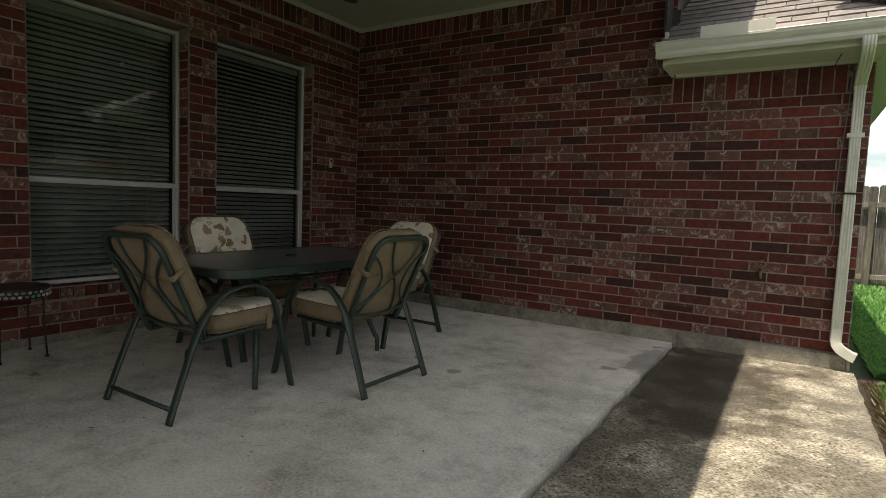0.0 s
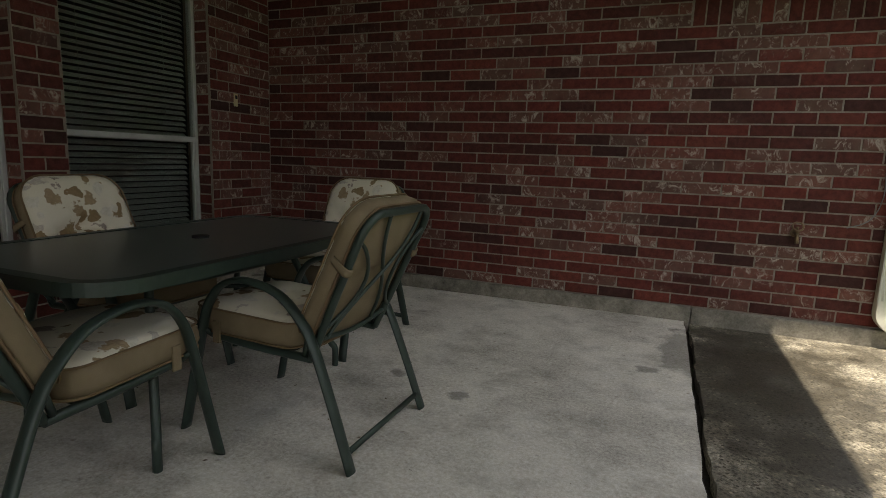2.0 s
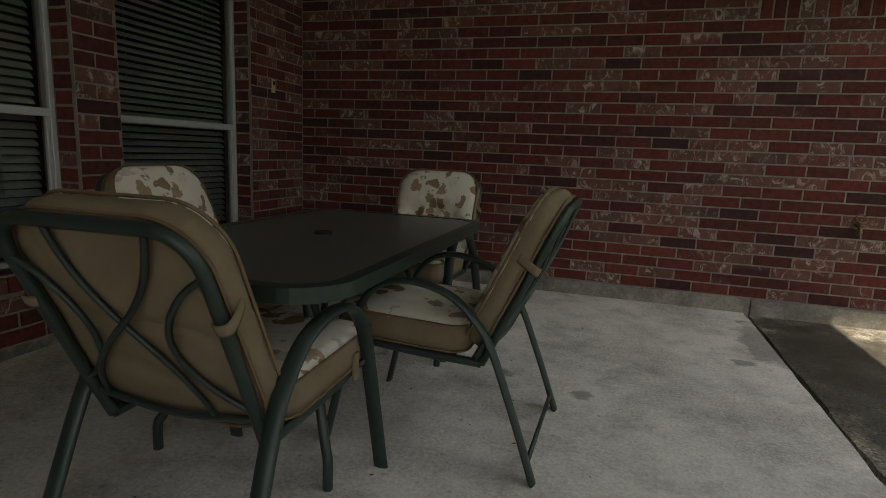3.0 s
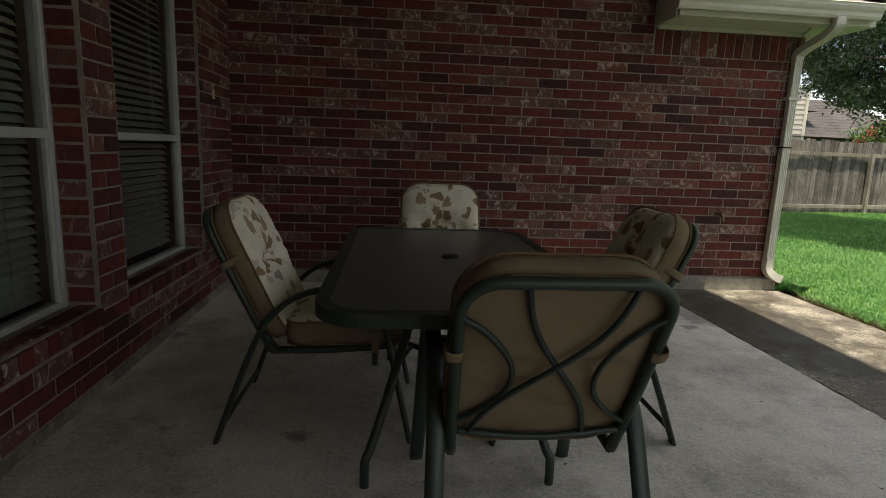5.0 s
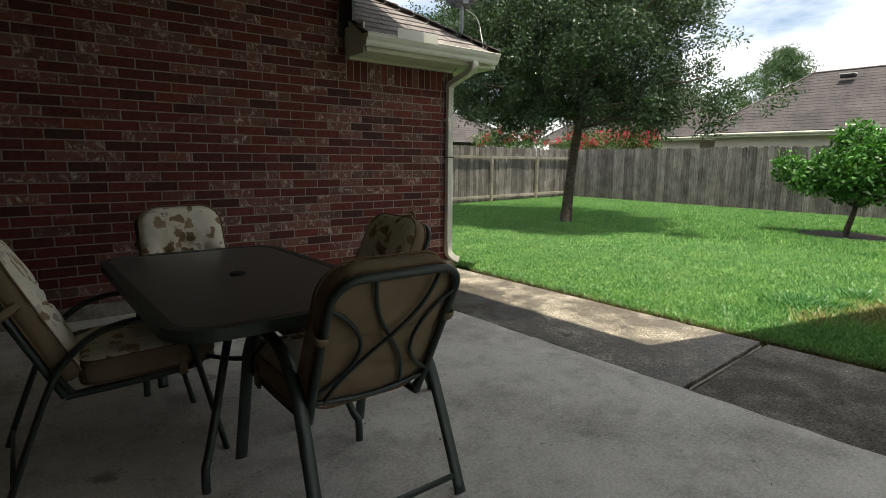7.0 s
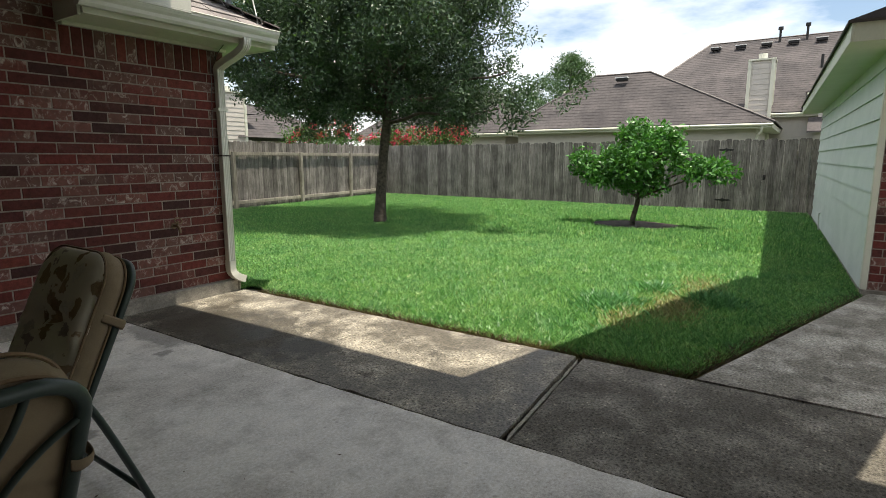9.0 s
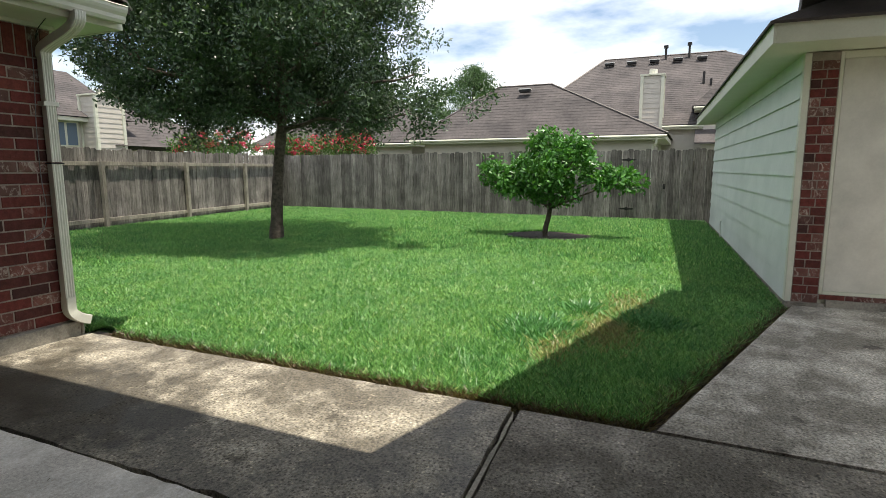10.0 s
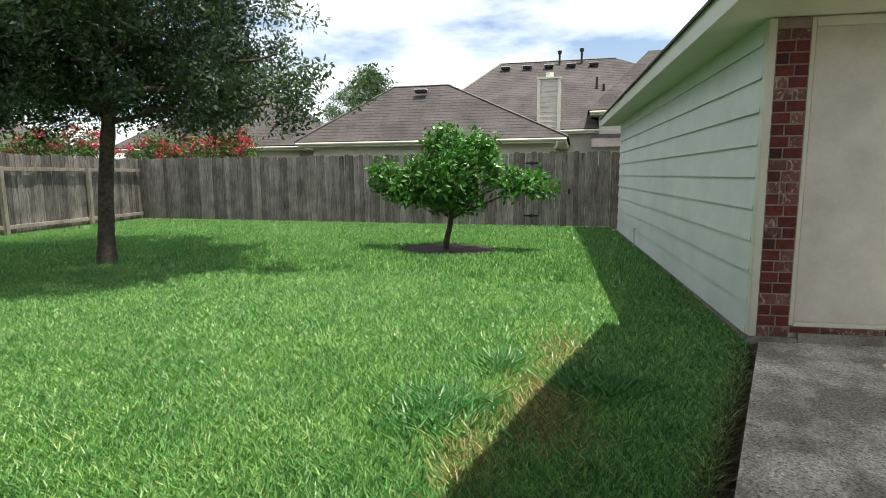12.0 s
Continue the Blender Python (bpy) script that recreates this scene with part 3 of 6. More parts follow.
box(bm, WING_X - 0.011, WING_X + 0.015, 5.08, WALL_Y + 0.2, -0.12, 0.094, bevel=0.008)
structure("trim_plinth_end", bm, PLINTH_CONCRETE, "dark end block of the concrete foundation", "plinth")

WIN1, WIN2 = (1.775, 2.965, 0.40, 2.505), (3.235, 4.41, 0.40, 2.525)
bm = bmesh.new()
xa, xb = WALL_X - 0.25, WALL_X + 0.0055
for y0, y1, z0, z1 in ((-2.8, WIN1[0], 0, CEIL), (WIN1[1], WIN2[0], 0, CEIL), (WIN2[1], WALL_Y - 0.006, 0, CEIL), (WIN1[0], WIN1[1], 0, WIN1[2]), (WIN2[0], WIN2[1], 0, WIN2[2]), (WIN1[0], WIN1[1], WIN1[3], CEIL), (WIN2[0], WIN2[1], WIN2[3], CEIL)):
    box(bm, xa, xb, y0, y1, z0 + 0.02, z1)
wall_west = structure("wall_west", bm, MORTAR, "red brick house wall with two tall windows", "wall")
bm = bmesh.new()
box(bm, WALL_X - 0.2, WALL_X + 0.012, -2.8, 5.085, -0.1, 0.055, bevel=0.008)
structure("baseboard_2", bm, PLINTH_CONCRETE, "low concrete ledge under the house wall", "plinth")
# added wall out of view: keeps the patio dim, its opening admits low light
bm = bmesh.new()
box(bm, WALL_X - 0.25, -2.3, -3.05, -2.8, -0.1, CEIL)
box(bm, -2.3, -0.6, -3.05, -2.8, 2.3, CEIL)
structure("wall_south", bm, BRICK, "unseen brick wall added to shade the patio, open below on one side", "wall")
# dark rooms behind the windows, their dimness put into near-black wall colour
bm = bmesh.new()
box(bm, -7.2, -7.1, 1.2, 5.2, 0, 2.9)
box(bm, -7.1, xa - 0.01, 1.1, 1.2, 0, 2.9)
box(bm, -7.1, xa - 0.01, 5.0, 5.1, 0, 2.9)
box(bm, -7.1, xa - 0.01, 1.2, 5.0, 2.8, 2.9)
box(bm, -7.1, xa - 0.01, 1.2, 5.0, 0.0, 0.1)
structure("wall_interior", bm, PAINTED_DARK_ROOM, "room behind the blinds, its dimness painted in near-black", "room")

# ---- patio ceiling and roofs ----
bm = bmesh.new()
box(bm, WALL_X - 0.25, -0.20, -3.0, WALL_Y + 0.3, CEIL, CEIL + 0.06)
structure("ceiling", bm, CEILING_PAINT, "cream painted patio ceiling", "ceiling")
bm = bmesh.new()
box(bm, WALL_X, WALL_X + 0.02, -2.8, WALL_Y - 0.022, CEIL - 0.05, CEIL - 0.001)
box(bm, WALL_X, -0.74, WALL_Y - 0.022, WALL_Y, CEIL - 0.05, CEIL - 0.001)
structure("trim_ceiling", bm, CEILING_PAINT, "narrow cream ceiling moulding", "moulding")
bm = bmesh.new()
box(bm, -0.20, -0.17, -3.0, WALL_Y + 0.3, CEIL - 0.02, CEIL + 0.16, bevel=0.004)
structure("trim_fascia", bm, CREAM_TRIM, "cream fascia board along the patio roof", "fascia")
bm = bmesh.new()
slab(bm, [(-0.15, -3.4, 3.30), (-0.15, 5.5, 3.30), (-5.5, 8.5, 5.6), (-5.5, -3.4, 5.6)], 0.05)
slab(bm, [(-5.5, -3.4, 5.6), (-5.5, 8.5, 5.6), (-11, 8.5, 3.3), (-11, -3.4, 3.3)], 0.05)
structure("roof_main", bm, SHINGLE, "grey-brown shingled main roof above the patio", "roof")
bm = bmesh.new()
box(bm, -0.74, -0.72, 4.9, 6.0, 2.56, CEIL + 0.02)
box(bm, -0.76, -0.66, 5.12, 5.16, 2.45, 2.80)
structure("trim_flashing", bm, FLASHING, "dark flashing where the low roof meets the brick", "flashing")

# wing roof, a hip over the end of the brick wall
E_Z, E_Y, E_X0, E_X1, SLOPE = 2.41, 4.70, -0.71, 1.00, 0.62
bm = bmesh.new()
run = 4.0
slab(bm, [(E_X0, E_Y, E_Z), (E_X1, E_Y, E_Z), (E_X1 - 1.70, E_Y + 1.70, E_Z + 1.70 * SLOPE), (E_X0, E_Y + 1.71, E_Z + 1.71 * SLOPE)], 0.03)
slab(bm, [(E_X1, E_Y, E_Z), (E_X1, 10.5, E_Z), (E_X1 - 1.70, 10.5, E_Z + 1.70 * SLOPE), (E_X1 - 1.70, E_Y + 1.70, E_Z + 1.70 * SLOPE)], 0.03)
roof_wing = structure("roof_wing", bm, DARK_SHINGLE, "grey-brown shingled hip roof over the brick wing", "roof")
bm = bmesh.new()
box(bm, -0.68, E_X1 - 0.06, E_Y + 0.06, WALL_Y - 0.006, 2.267, 2.290)
box(bm, WING_X + 0.001, E_X1 - 0.06, WALL_Y, 10.4, 2.267, 2.290)
structure("soffit", bm, CREAM_TRIM, "cream soffit under the wing eave", "soffit")
bm = bmesh.new()
box(bm, -0.70, -0.679, E_Y + 0.07, WALL_Y - 0.006, 2.250, 2.525)
box(bm, -0.68, E_X1 - 0.04, E_Y + 0.035, E_Y + 0.06, 2.262, 2.40)
box(bm, E_X1 - 0.06, E_X1 - 0.04, E_Y + 0.06, 10.4, 2.262, 2.40)
box(bm, -0.66, WING_X + 0.02, WALL_Y - 0.034, WALL_Y - 0.006, 2.240, 2.266)
structure("fascia", bm, CREAM_TRIM, "cream fascia and boxed end of the wing eave", "fascia")


def gutter(name, x0, x1, y, z, label):
    """An ogee gutter along x that opens upwards, with its face towards -y."""
    prof = [(0.0, 0.0), (0.0, -0.09), (-0.025, -0.105), (-0.065, -0.105), (-0.078, -0.085), (-0.082, -0.06), (-0.098, -0.04), (-0.108, -0.02), (-0.108, 0.0), (-0.112, 0.006), (-0.118, 0.003)]
    inner = [(a * 0.97 - 0.0015 if i else -0.003, b + 0.004) for i, (a, b) in enumerate(prof)][::-1]
    ring = prof + inner
    bm = bmesh.new()
    ends = [[bm.verts.new((x, y + a, z + b)) for a, b in ring] for x in (x0, x1)]
    n = len(ring)
    for k in range(n):
        bm.faces.new((ends[0][k], ends[1][k], ends[1][(k + 1) % n], ends[0][(k + 1) % n]))
    for x in (x0, x1):
        bm.faces.new([bm.verts.new((x, y + a, z + b)) for a, b in prof])
    bmesh.ops.recalc_face_normals(bm, faces=bm.faces[:])
    return tagged(link_bm(name, bm, GUTTER_PAINT), label, "gutter")


g = gutter("gutter", -0.735, 0.93, 4.732, 2.402, "cream metal rain gutter along the wing eave")
part("splash_guard", boxed(-0.42, 0.06, 4.615, 4.624, 2.388, 2.487, bevel=0.002), GUTTER_PAINT, g, "cream metal splash plate")

# downspout
ds = root("downspout", "cream ribbed downspout fixed to the brick corner", "downspout")


def ribbed(bm, pts, w, d, side):
    """A corrugated rectangular pipe."""
    pts = [Vector(p) for p in pts]
    prof = []
    for k in range(9):
        prof.append((-w + 2 * w * k / 8, -d - (0.004 if k % 2 else 0.0)))
    for k in range(9):
        prof.append((w - 2 * w * k / 8, d + (0.004 if k % 2 else 0.0)))
    rings = []
    for i, p in enumerate(pts):
        t = (pts[min(i + 1, len(pts) - 1)] - pts[max(i - 1, 0)]).normalized()
        u = Vector(side)
        u = (u - t * u.dot(t)).normalized()
        v = t.cross(u)
        rings.append([bm.verts.new(p + u * a + v * b) for a, b in prof])
    n = len(prof)
    for a, b in zip(rings, rings[1:]):
        for k in range(n):
            bm.faces.new((a[k], a[(k + 1) % n], b[(k + 1) % n], b[k]))
    bm.faces.new(rings[0])
    bm.faces.new(rings[-1])
    bmesh.ops.recalc_face_normals(bm, faces=bm.faces[:])


DX, DY = 0.595, 5.085
bm = bmesh.new()
ribbed(bm, [(DX, DY, 1.295), (DX, DY, 0.26)], 0.036, 0.028, (1, 0, 0))
part("lower_pipe", bm, GUTTER_PAINT, ds)
bm = bmesh.new()
ribbed(bm, [(DX, DY, 2.06), (DX, DY, 1.305)], 0.034, 0.026, (1, 0, 0))
part("upper_pipe", bm, GUTTER_PAINT, ds)
bm = bmesh.new()
ribbed(bm, smooth_path([(DX, 4.68, 2.305), (DX, 4.69, 2.245), (DX, 4.78, 2.19), (DX, 4.98, 2.13), (DX, DY - 0.01, 2.09), (DX, DY, 2.04)], 5), 0.038, 0.030, (1, 0, 0))
part("elbow", bm, GUTTER_PAINT, ds)
bm = bmesh.new()
ribbed(bm, smooth_path([(DX, DY, 0.30), (DX, DY, 0.20), (DX + 0.03, DY - 0.01, 0.15), (DX + 0.085, DY - 0.015, 0.115), (DX + 0.125, DY - 0.02, 0.10)], 5), 0.040, 0.032, (0, 1, 0))
part("outlet_elbow", bm, GUTTER_PAINT, ds)
for z in (1.295,):
    part("strap", boxed(DX - 0.046, DX + 0.046, DY - 0.037, DY + 0.034, z - 0.005, z + 0.005), BLACK_METAL, ds, "dark seam")
part("strap", boxed(DX - 0.052, DX + 0.052, DY - 0.036, DY + 0.038, 1.70, 1.73), GUTTER_PAINT, ds)

# roof over the way to the garage
bm = bmesh.new()
prism(bm, [(-0.17, 1.50), (-0.17, -0.37), (4.1, -1.47), (4.1, 0.38)], 2.90, 3.02)
structure("roof_breezeway", bm, DARK_SHINGLE, "dark roof over the walkway to the garage", "roof")


# ---- windows ----
def window(name, y0, y1, z0, z1, label):
    xr = WALL_X - 0.145
    w = root(name, label, "window")
    w["kind"] = "structure"
    f = 0.032
    mid = 1.175
    for n, a in (("frame_left", (y0 + 0.003, y0 + f, z0, z1)), ("frame_right", (y1 - f, y1 - 0.003, z0, z1)), ("frame_head", (y0 + f, y1 - f, z1 - f, z1 - 0.003)), ("frame_foot", (y0 + f, y1 - f, z0 + 0.004, z0 + f))):
        part("window_frame", boxed(xr - 0.05, xr + 0.012, a[0], a[1], a[2], a[3], bevel=0.003), WINDOW_FRAME, w)
    part("meeting_rail", boxed(xr - 0.03, xr + 0.02, y0 + f, y1 - f, mid - 0.02, mid + 0.022, bevel=0.003), WINDOW_FRAME, w)
    part("sash_stile", boxed(xr - 0.02, xr + 0.006, y1 - f - 0.022, y1 - f - 0.001, z0 + f, mid - 0.021, bevel=0.002), WINDOW_FRAME, w)
    part("sash_stile", boxed(xr - 0.02, xr + 0.006, y0 + f + 0.001, y0 + f + 0.022, z0 + f, mid - 0.021, bevel=0.002), WINDOW_FRAME, w)
    for lo, hi in ((z0 + f, mid - 0.021), (mid + 0.023, z1 - f)):
        p = part("pane", boxed(xr - 0.016, xr - 0.012, y0 + f, y1 - f, lo, hi), SCREENED_GLASS if lo < 1 else WINDOW_GLASS, w, "darker screened pane" if lo < 1 else "clear reflective glass pane")
        p.visible_shadow = False
    return w


window("window_1", *WIN1, "tall single-hung window with closed blinds behind")
window("window_2", *WIN2, "tall single-hung window beside the corner, blinds behind")


def blinds(y0, y1, z0, z1, tilt):
    xr = WALL_X - 0.235
    b = root("window_blind", "grey-green horizontal slat blind, closed behind the window", "blind", "blinds behind the windows")
    part("headrail", boxed(xr - 0.03, xr + 0.03, y0 + 0.04, y1 - 0.04, z1 - 0.09, z1 - 0.035), BLIND_SLAT, b)
    me = None
    z = z1 - 0.11
    while z > z0 + 0.04:
        if me is None:
            bm = bmesh.new()
            w = y1 - y0 - 0.09
            pts = [(-0.024, -0.004), (0.0, 0.002), (0.024, -0.004), (0.024, -0.001), (0.0, 0.005), (-0.024, -0.001)]
            ends = [[bm.verts.new((px, yy, pz)) for px, pz in pts] for yy in (-w / 2, w / 2)]
            for k in range(6):
                bm.faces.new((ends[0][k], ends[0][(k + 1) % 6], ends[1][(k + 1) % 6], ends[1][k]))
            ob = part("slat", bm, BLIND_SLAT, b)
            me = ob.data
        else:
            ob = new("slat", me)
            ob.parent = b
        ob.matrix_world = pose(xr, (y0 + y1) / 2, z, 0, tilt, 0)
        z -= 0.043
    for y in (y0 + 0.25, y1 - 0.25):
        part("cord", tubed([(xr + 0.03, y, z1 - 0.08), (xr + 0.03, y, z0 + 0.05)], 0.0018, 5), BLIND_SLAT, b)


blinds(*WIN1, 42)
blinds(*WIN2, 38)

# ---- garage ----
bm = bmesh.new()
box(bm, 0.012, 8.0, -6.0, -0.012, -0.1, 2.26, GARAGE)
wall_garage = structure("wall_garage", bm, CREAM_TRIM, "cream garage with lap siding", "wall")
me = None
N_PL, PL_H = 10, 0.2315
for i in range(N_PL):
    z = 0.02 + i * PL_H
    for x0, x1 in (((0.07, 4.6), (4.603, 8.0)) if i % 2 else ((0.07, 3.2), (3.203, 8.0))):
        bm = bmesh.new()
        vs = box(bm, x0, x1, -0.011, 0.004, z, z + PL_H + 0.02)
        for v in vs:
            if v.co.y > 0 and v.co.z < z + 0.01:
                v.co.y += 0.021
        bmesh.ops.transform(bm, matrix=GARAGE, verts=bm.verts[:])
        part("plank", bm, CREAM_SIDING, wall_garage)
bm = bmesh.new()
box(bm, 0.0, 0.068, -0.011, 0.022, 0.02, 2.255, GARAGE, bevel=0.003)
box(bm, -0.012, 0.0, -0.030, 0.022, 0.02, 2.255, GARAGE, bevel=0.003)
structure("trim_corner", bm, CREAM_TRIM, "cream corner board of the garage", "trim")
bm = bmesh.new()
box(bm, -0.03, 8.0, -0.3, 0.008, -0.12, 0.016, GARAGE)
box(bm, -0.022, 0.02, -6.0, -0.31, -0.12, 0.055, GARAGE)
structure("baseboard_3", bm, PLINTH_CONCRETE, "concrete foundation edge of the garage", "plinth")
bm = bmesh.new()
box(bm, -0.0095, 0.02, -0.245, -0.031, 0.0, 2.25, GARAGE)
wall_pier = structure("wall_pier", bm, MORTAR, "narrow red brick pier beside the garage door", "wall")
bm = bmesh.new()
box(bm, -0.0095, 0.02, -6.0, -0.248, 0.055, 0.105, GARAGE)
wall_sill = structure("wall_sill", bm, MORTAR, "row of bricks under the garage door", "wall")
bm = bmesh.new()
box(bm, -0.004, 0.02, -0.275, -0.248, 0.11, 2.25, GARAGE, bevel=0.002)
box(bm, -0.004, 0.02, -1.02, -0.276, 2.19, 2.25, GARAGE, bevel=0.002)
box(bm, -0.004, 0.02, -1.02, -0.956, 0.136, 2.189, GARAGE, bevel=0.002)
box(bm, -0.012, 0.02, -6.0, -0.276, 0.106, 0.135, GARAGE, bevel=0.002)
structure("trim_door", bm, CREAM_TRIM, "cream door casing and threshold", "trim")
bm = bmesh.new()
box(bm, 0.006, 0.05, -0.952, -0.280, 0.137, 2.188, GARAGE, bevel=0.002)
door_garage = structure("door_1", bm, DOOR_PAINT, "plain cream garage door, closed, grimy round the middle", "door")
for z, r, n in ((1.0, 0.034, "door_handle"), (1.13, 0.028, "deadbolt")):
    bm = bmesh.new()
    tube(bm, [GARAGE @ Vector(p) for p in ((0.006, -0.885, z), (-0.006, -0.885, z))], r, 16)
    tube(bm, [GARAGE @ Vector(p) for p in ((-0.006, -0.885, z), (-0.030, -0.885, z))], r * 0.45, 12)
    if n == "door_handle":
        bmesh.ops.create_uvsphere(bm, u_segments=14, v_segments=10, radius=0.029, matrix=GARAGE @ Matrix.Translation((-0.042, -0.885, z)) @ Matrix.Diagonal((0.8, 1, 1, 1)))
    part(n, bm, BLACK_METAL, door_garage, "dark metal", smooth=True)
bm = bmesh.new()
ov, fr = 0.365, -0.53
box(bm, fr + 0.02, 8.7, -6.0, ov - 0.02, 2.262, 2.28, GARAGE)
structure("soffit_2", bm, CREAM_TRIM, "cream soffit under the garage eave", "soffit")
bm = bmesh.new()
box(bm, fr, 8.72, ov - 0.02, ov, 2.255, 2.42, GARAGE, bevel=0.003)
box(bm, fr, fr + 0.02, -6.0, ov - 0.021, 2.255, 2.42, GARAGE, bevel=0.003)
structure("fascia_2", bm, CREAM_TRIM, "cream fascia boards of the garage roof", "fascia")
bm = bmesh.new()
r = 3.6
c = [GARAGE @ Vector(p) for p in ((fr - 0.03, ov + 0.03, 2.43), (8.75, ov + 0.03, 2.43), (8.75 - r, ov - r, 2.43 + r * 0.5), (fr + r, ov - r, 2.43 + r * 0.5), (fr - 0.03, -6.6, 2.43), (8.75, -6.6, 2.43))]
slab(bm, [c[0], c[1], c[2], c[3]], 0.025)
slab(bm, [c[0], c[3], c[4]], 0.025)
slab(bm, [c[3], c[2], c[5], c[4]], 0.025)
slab(bm, [c[1], c[5], c[2]], 0.025)
structure("roof_garage", bm, DARK_SHINGLE, "dark shingled hip roof of the garage", "roof")
bm = bmesh.new()
slab(bm, [(4.10, 0.02, 3.02), (4.10, -1.5, 3.3), (6.0, -1.8, 3.35), (6.0, -0.2, 3.0)], 0.32)
structure("roof_valley", bm, DARK_SHINGLE, "dark upper roof above the garage eave", "roof")
bm = bmesh.new()
tube(bm, [GARAGE @ Vector(p) for p in smooth_path([(5.35, 0.05, 0.0), (5.35, 0.06, 0.22), (5.33, 0.06, 0.30), (5.22, 0.055, 0.31)], 5)], 0.012, 7)
ob = tagged(link_bm("drain_pipe", bm, WHITE_TUBE, True), "thin white bent pipe rising beside the siding", "pipe")


# ---- fences ----
def fence(name, a, b, label, posts, rails_front, height=1.86, z0=0.0, skip=()):
    """Pickets from a to b; rails and posts on the side to the left of that way when rails_front."""
    rng = random.Random(len(name) + int(a[0] * 10))
    a, b = Vector((*a, 0)), Vector((*b, 0))
    d = (b - a).normalized()
    n = Vector((-d.y, d.x, 0))
    ang = math.degrees(math.atan2(d.y, d.x))
    f = root(name, label, "fence")
    kinds = []
    for k in range(5):
        h, w = height + rng.uniform(-0.02, 0.02), 0.138
        bm = bmesh.new()
        out = [(-w / 2, 0.0), (w / 2, 0.0), (w / 2, h - 0.03), (w / 2 - 0.028, h), (-w / 2 + 0.028, h), (-w / 2, h - 0.03)]
        fr_, bk = [bm.verts.new((x, -0.008, z)) for x, z in out], [bm.verts.new((x, 0.008, z)) for x, z in out]
        bm.faces.new(fr_)
        bm.faces.new(bk[::-1])
        for i in range(6):
            bm.faces.new((fr_[i], bk[i], bk[(i + 1) % 6], fr_[(i + 1) % 6]))
        bmesh.ops.recalc_face_normals(bm, faces=bm.faces[:])
        me = bpy.data.meshes.new("picket")
        bm.to_mesh(me)
        bm.free()
        me.materials.append(FENCE_WOOD)
        kinds.append(me)
    length = (b - a).length
    u = 0.07
    while u < length:
        p = a + d * u
        ob = new("picket", rng.choice(kinds))
        ob.parent = f
        ob.matrix_world = pose(p.x, p.y, z0 + rng.uniform(-0.01, 0.02), rng.uniform(-0.5, 0.5), rng.uniform(-0.5, 0.5), ang + rng.uniform(-2.2, 2.2))
        u += rng.uniform(0.1380, 0.1415)
    side = n if rails_front else -n
    off = 0.055
    for z, h in ((0.16, 0.085), (1.41, 0.085)):
        m = Matrix.Translation(a + side * off + Vector((0, 0, z0 + z))) @ pose(0, 0, 0, 0, 0, ang)
        part("rail", boxed(0, length, -0.02, 0.02, 0, h, m, bevel=0.003), RAIL_WOOD, f)
    for u in posts:
        p = a + d * u + side * 0.10
        m = Matrix.Translation(p + Vector((0, 0, z0))) @ pose(0, 0, 0, rng.uniform(-0.6, 0.6), rng.uniform(-0.6, 0.6), ang)
        part("post", boxed(-0.045, 0.045, -0.045, 0.045, -0.12, 1.50, m, bevel=0.004), RAIL_WOOD, f)
    return f


FZ = -0.07
left_fence = fence("fence", (0.9, 12.1), (13.30, 13.745), "weathered grey wooden fence with rails and posts showing", [0.45, 2.85, 5.35, 7.92, 10.4], False, 1.77, FZ)
far_fence = fence("fence", (13.35, 13.75), (12.90, -1.5), "weathered grey wooden picket fence with a gate", [2.4 * k + 1 for k in range(6)], True, 1.78, FZ)


# ---- patio chairs ----
def rounded_outline(w, h, r, n=5):
    """Points of a rounded rectangle about the origin, counter-clockwise."""
    out = []
    for cx, cy, a0 in ((w - r, h - r, 0), (-w + r, h - r, 90), (-w + r, -h + r, 180), (w - r, -h + r, 270)):
        for k in range(n + 1):
            a = radians(a0 + 90 * k / n)
            out.append((cx + r * math.cos(a), cy + r * math.sin(a)))
    return out


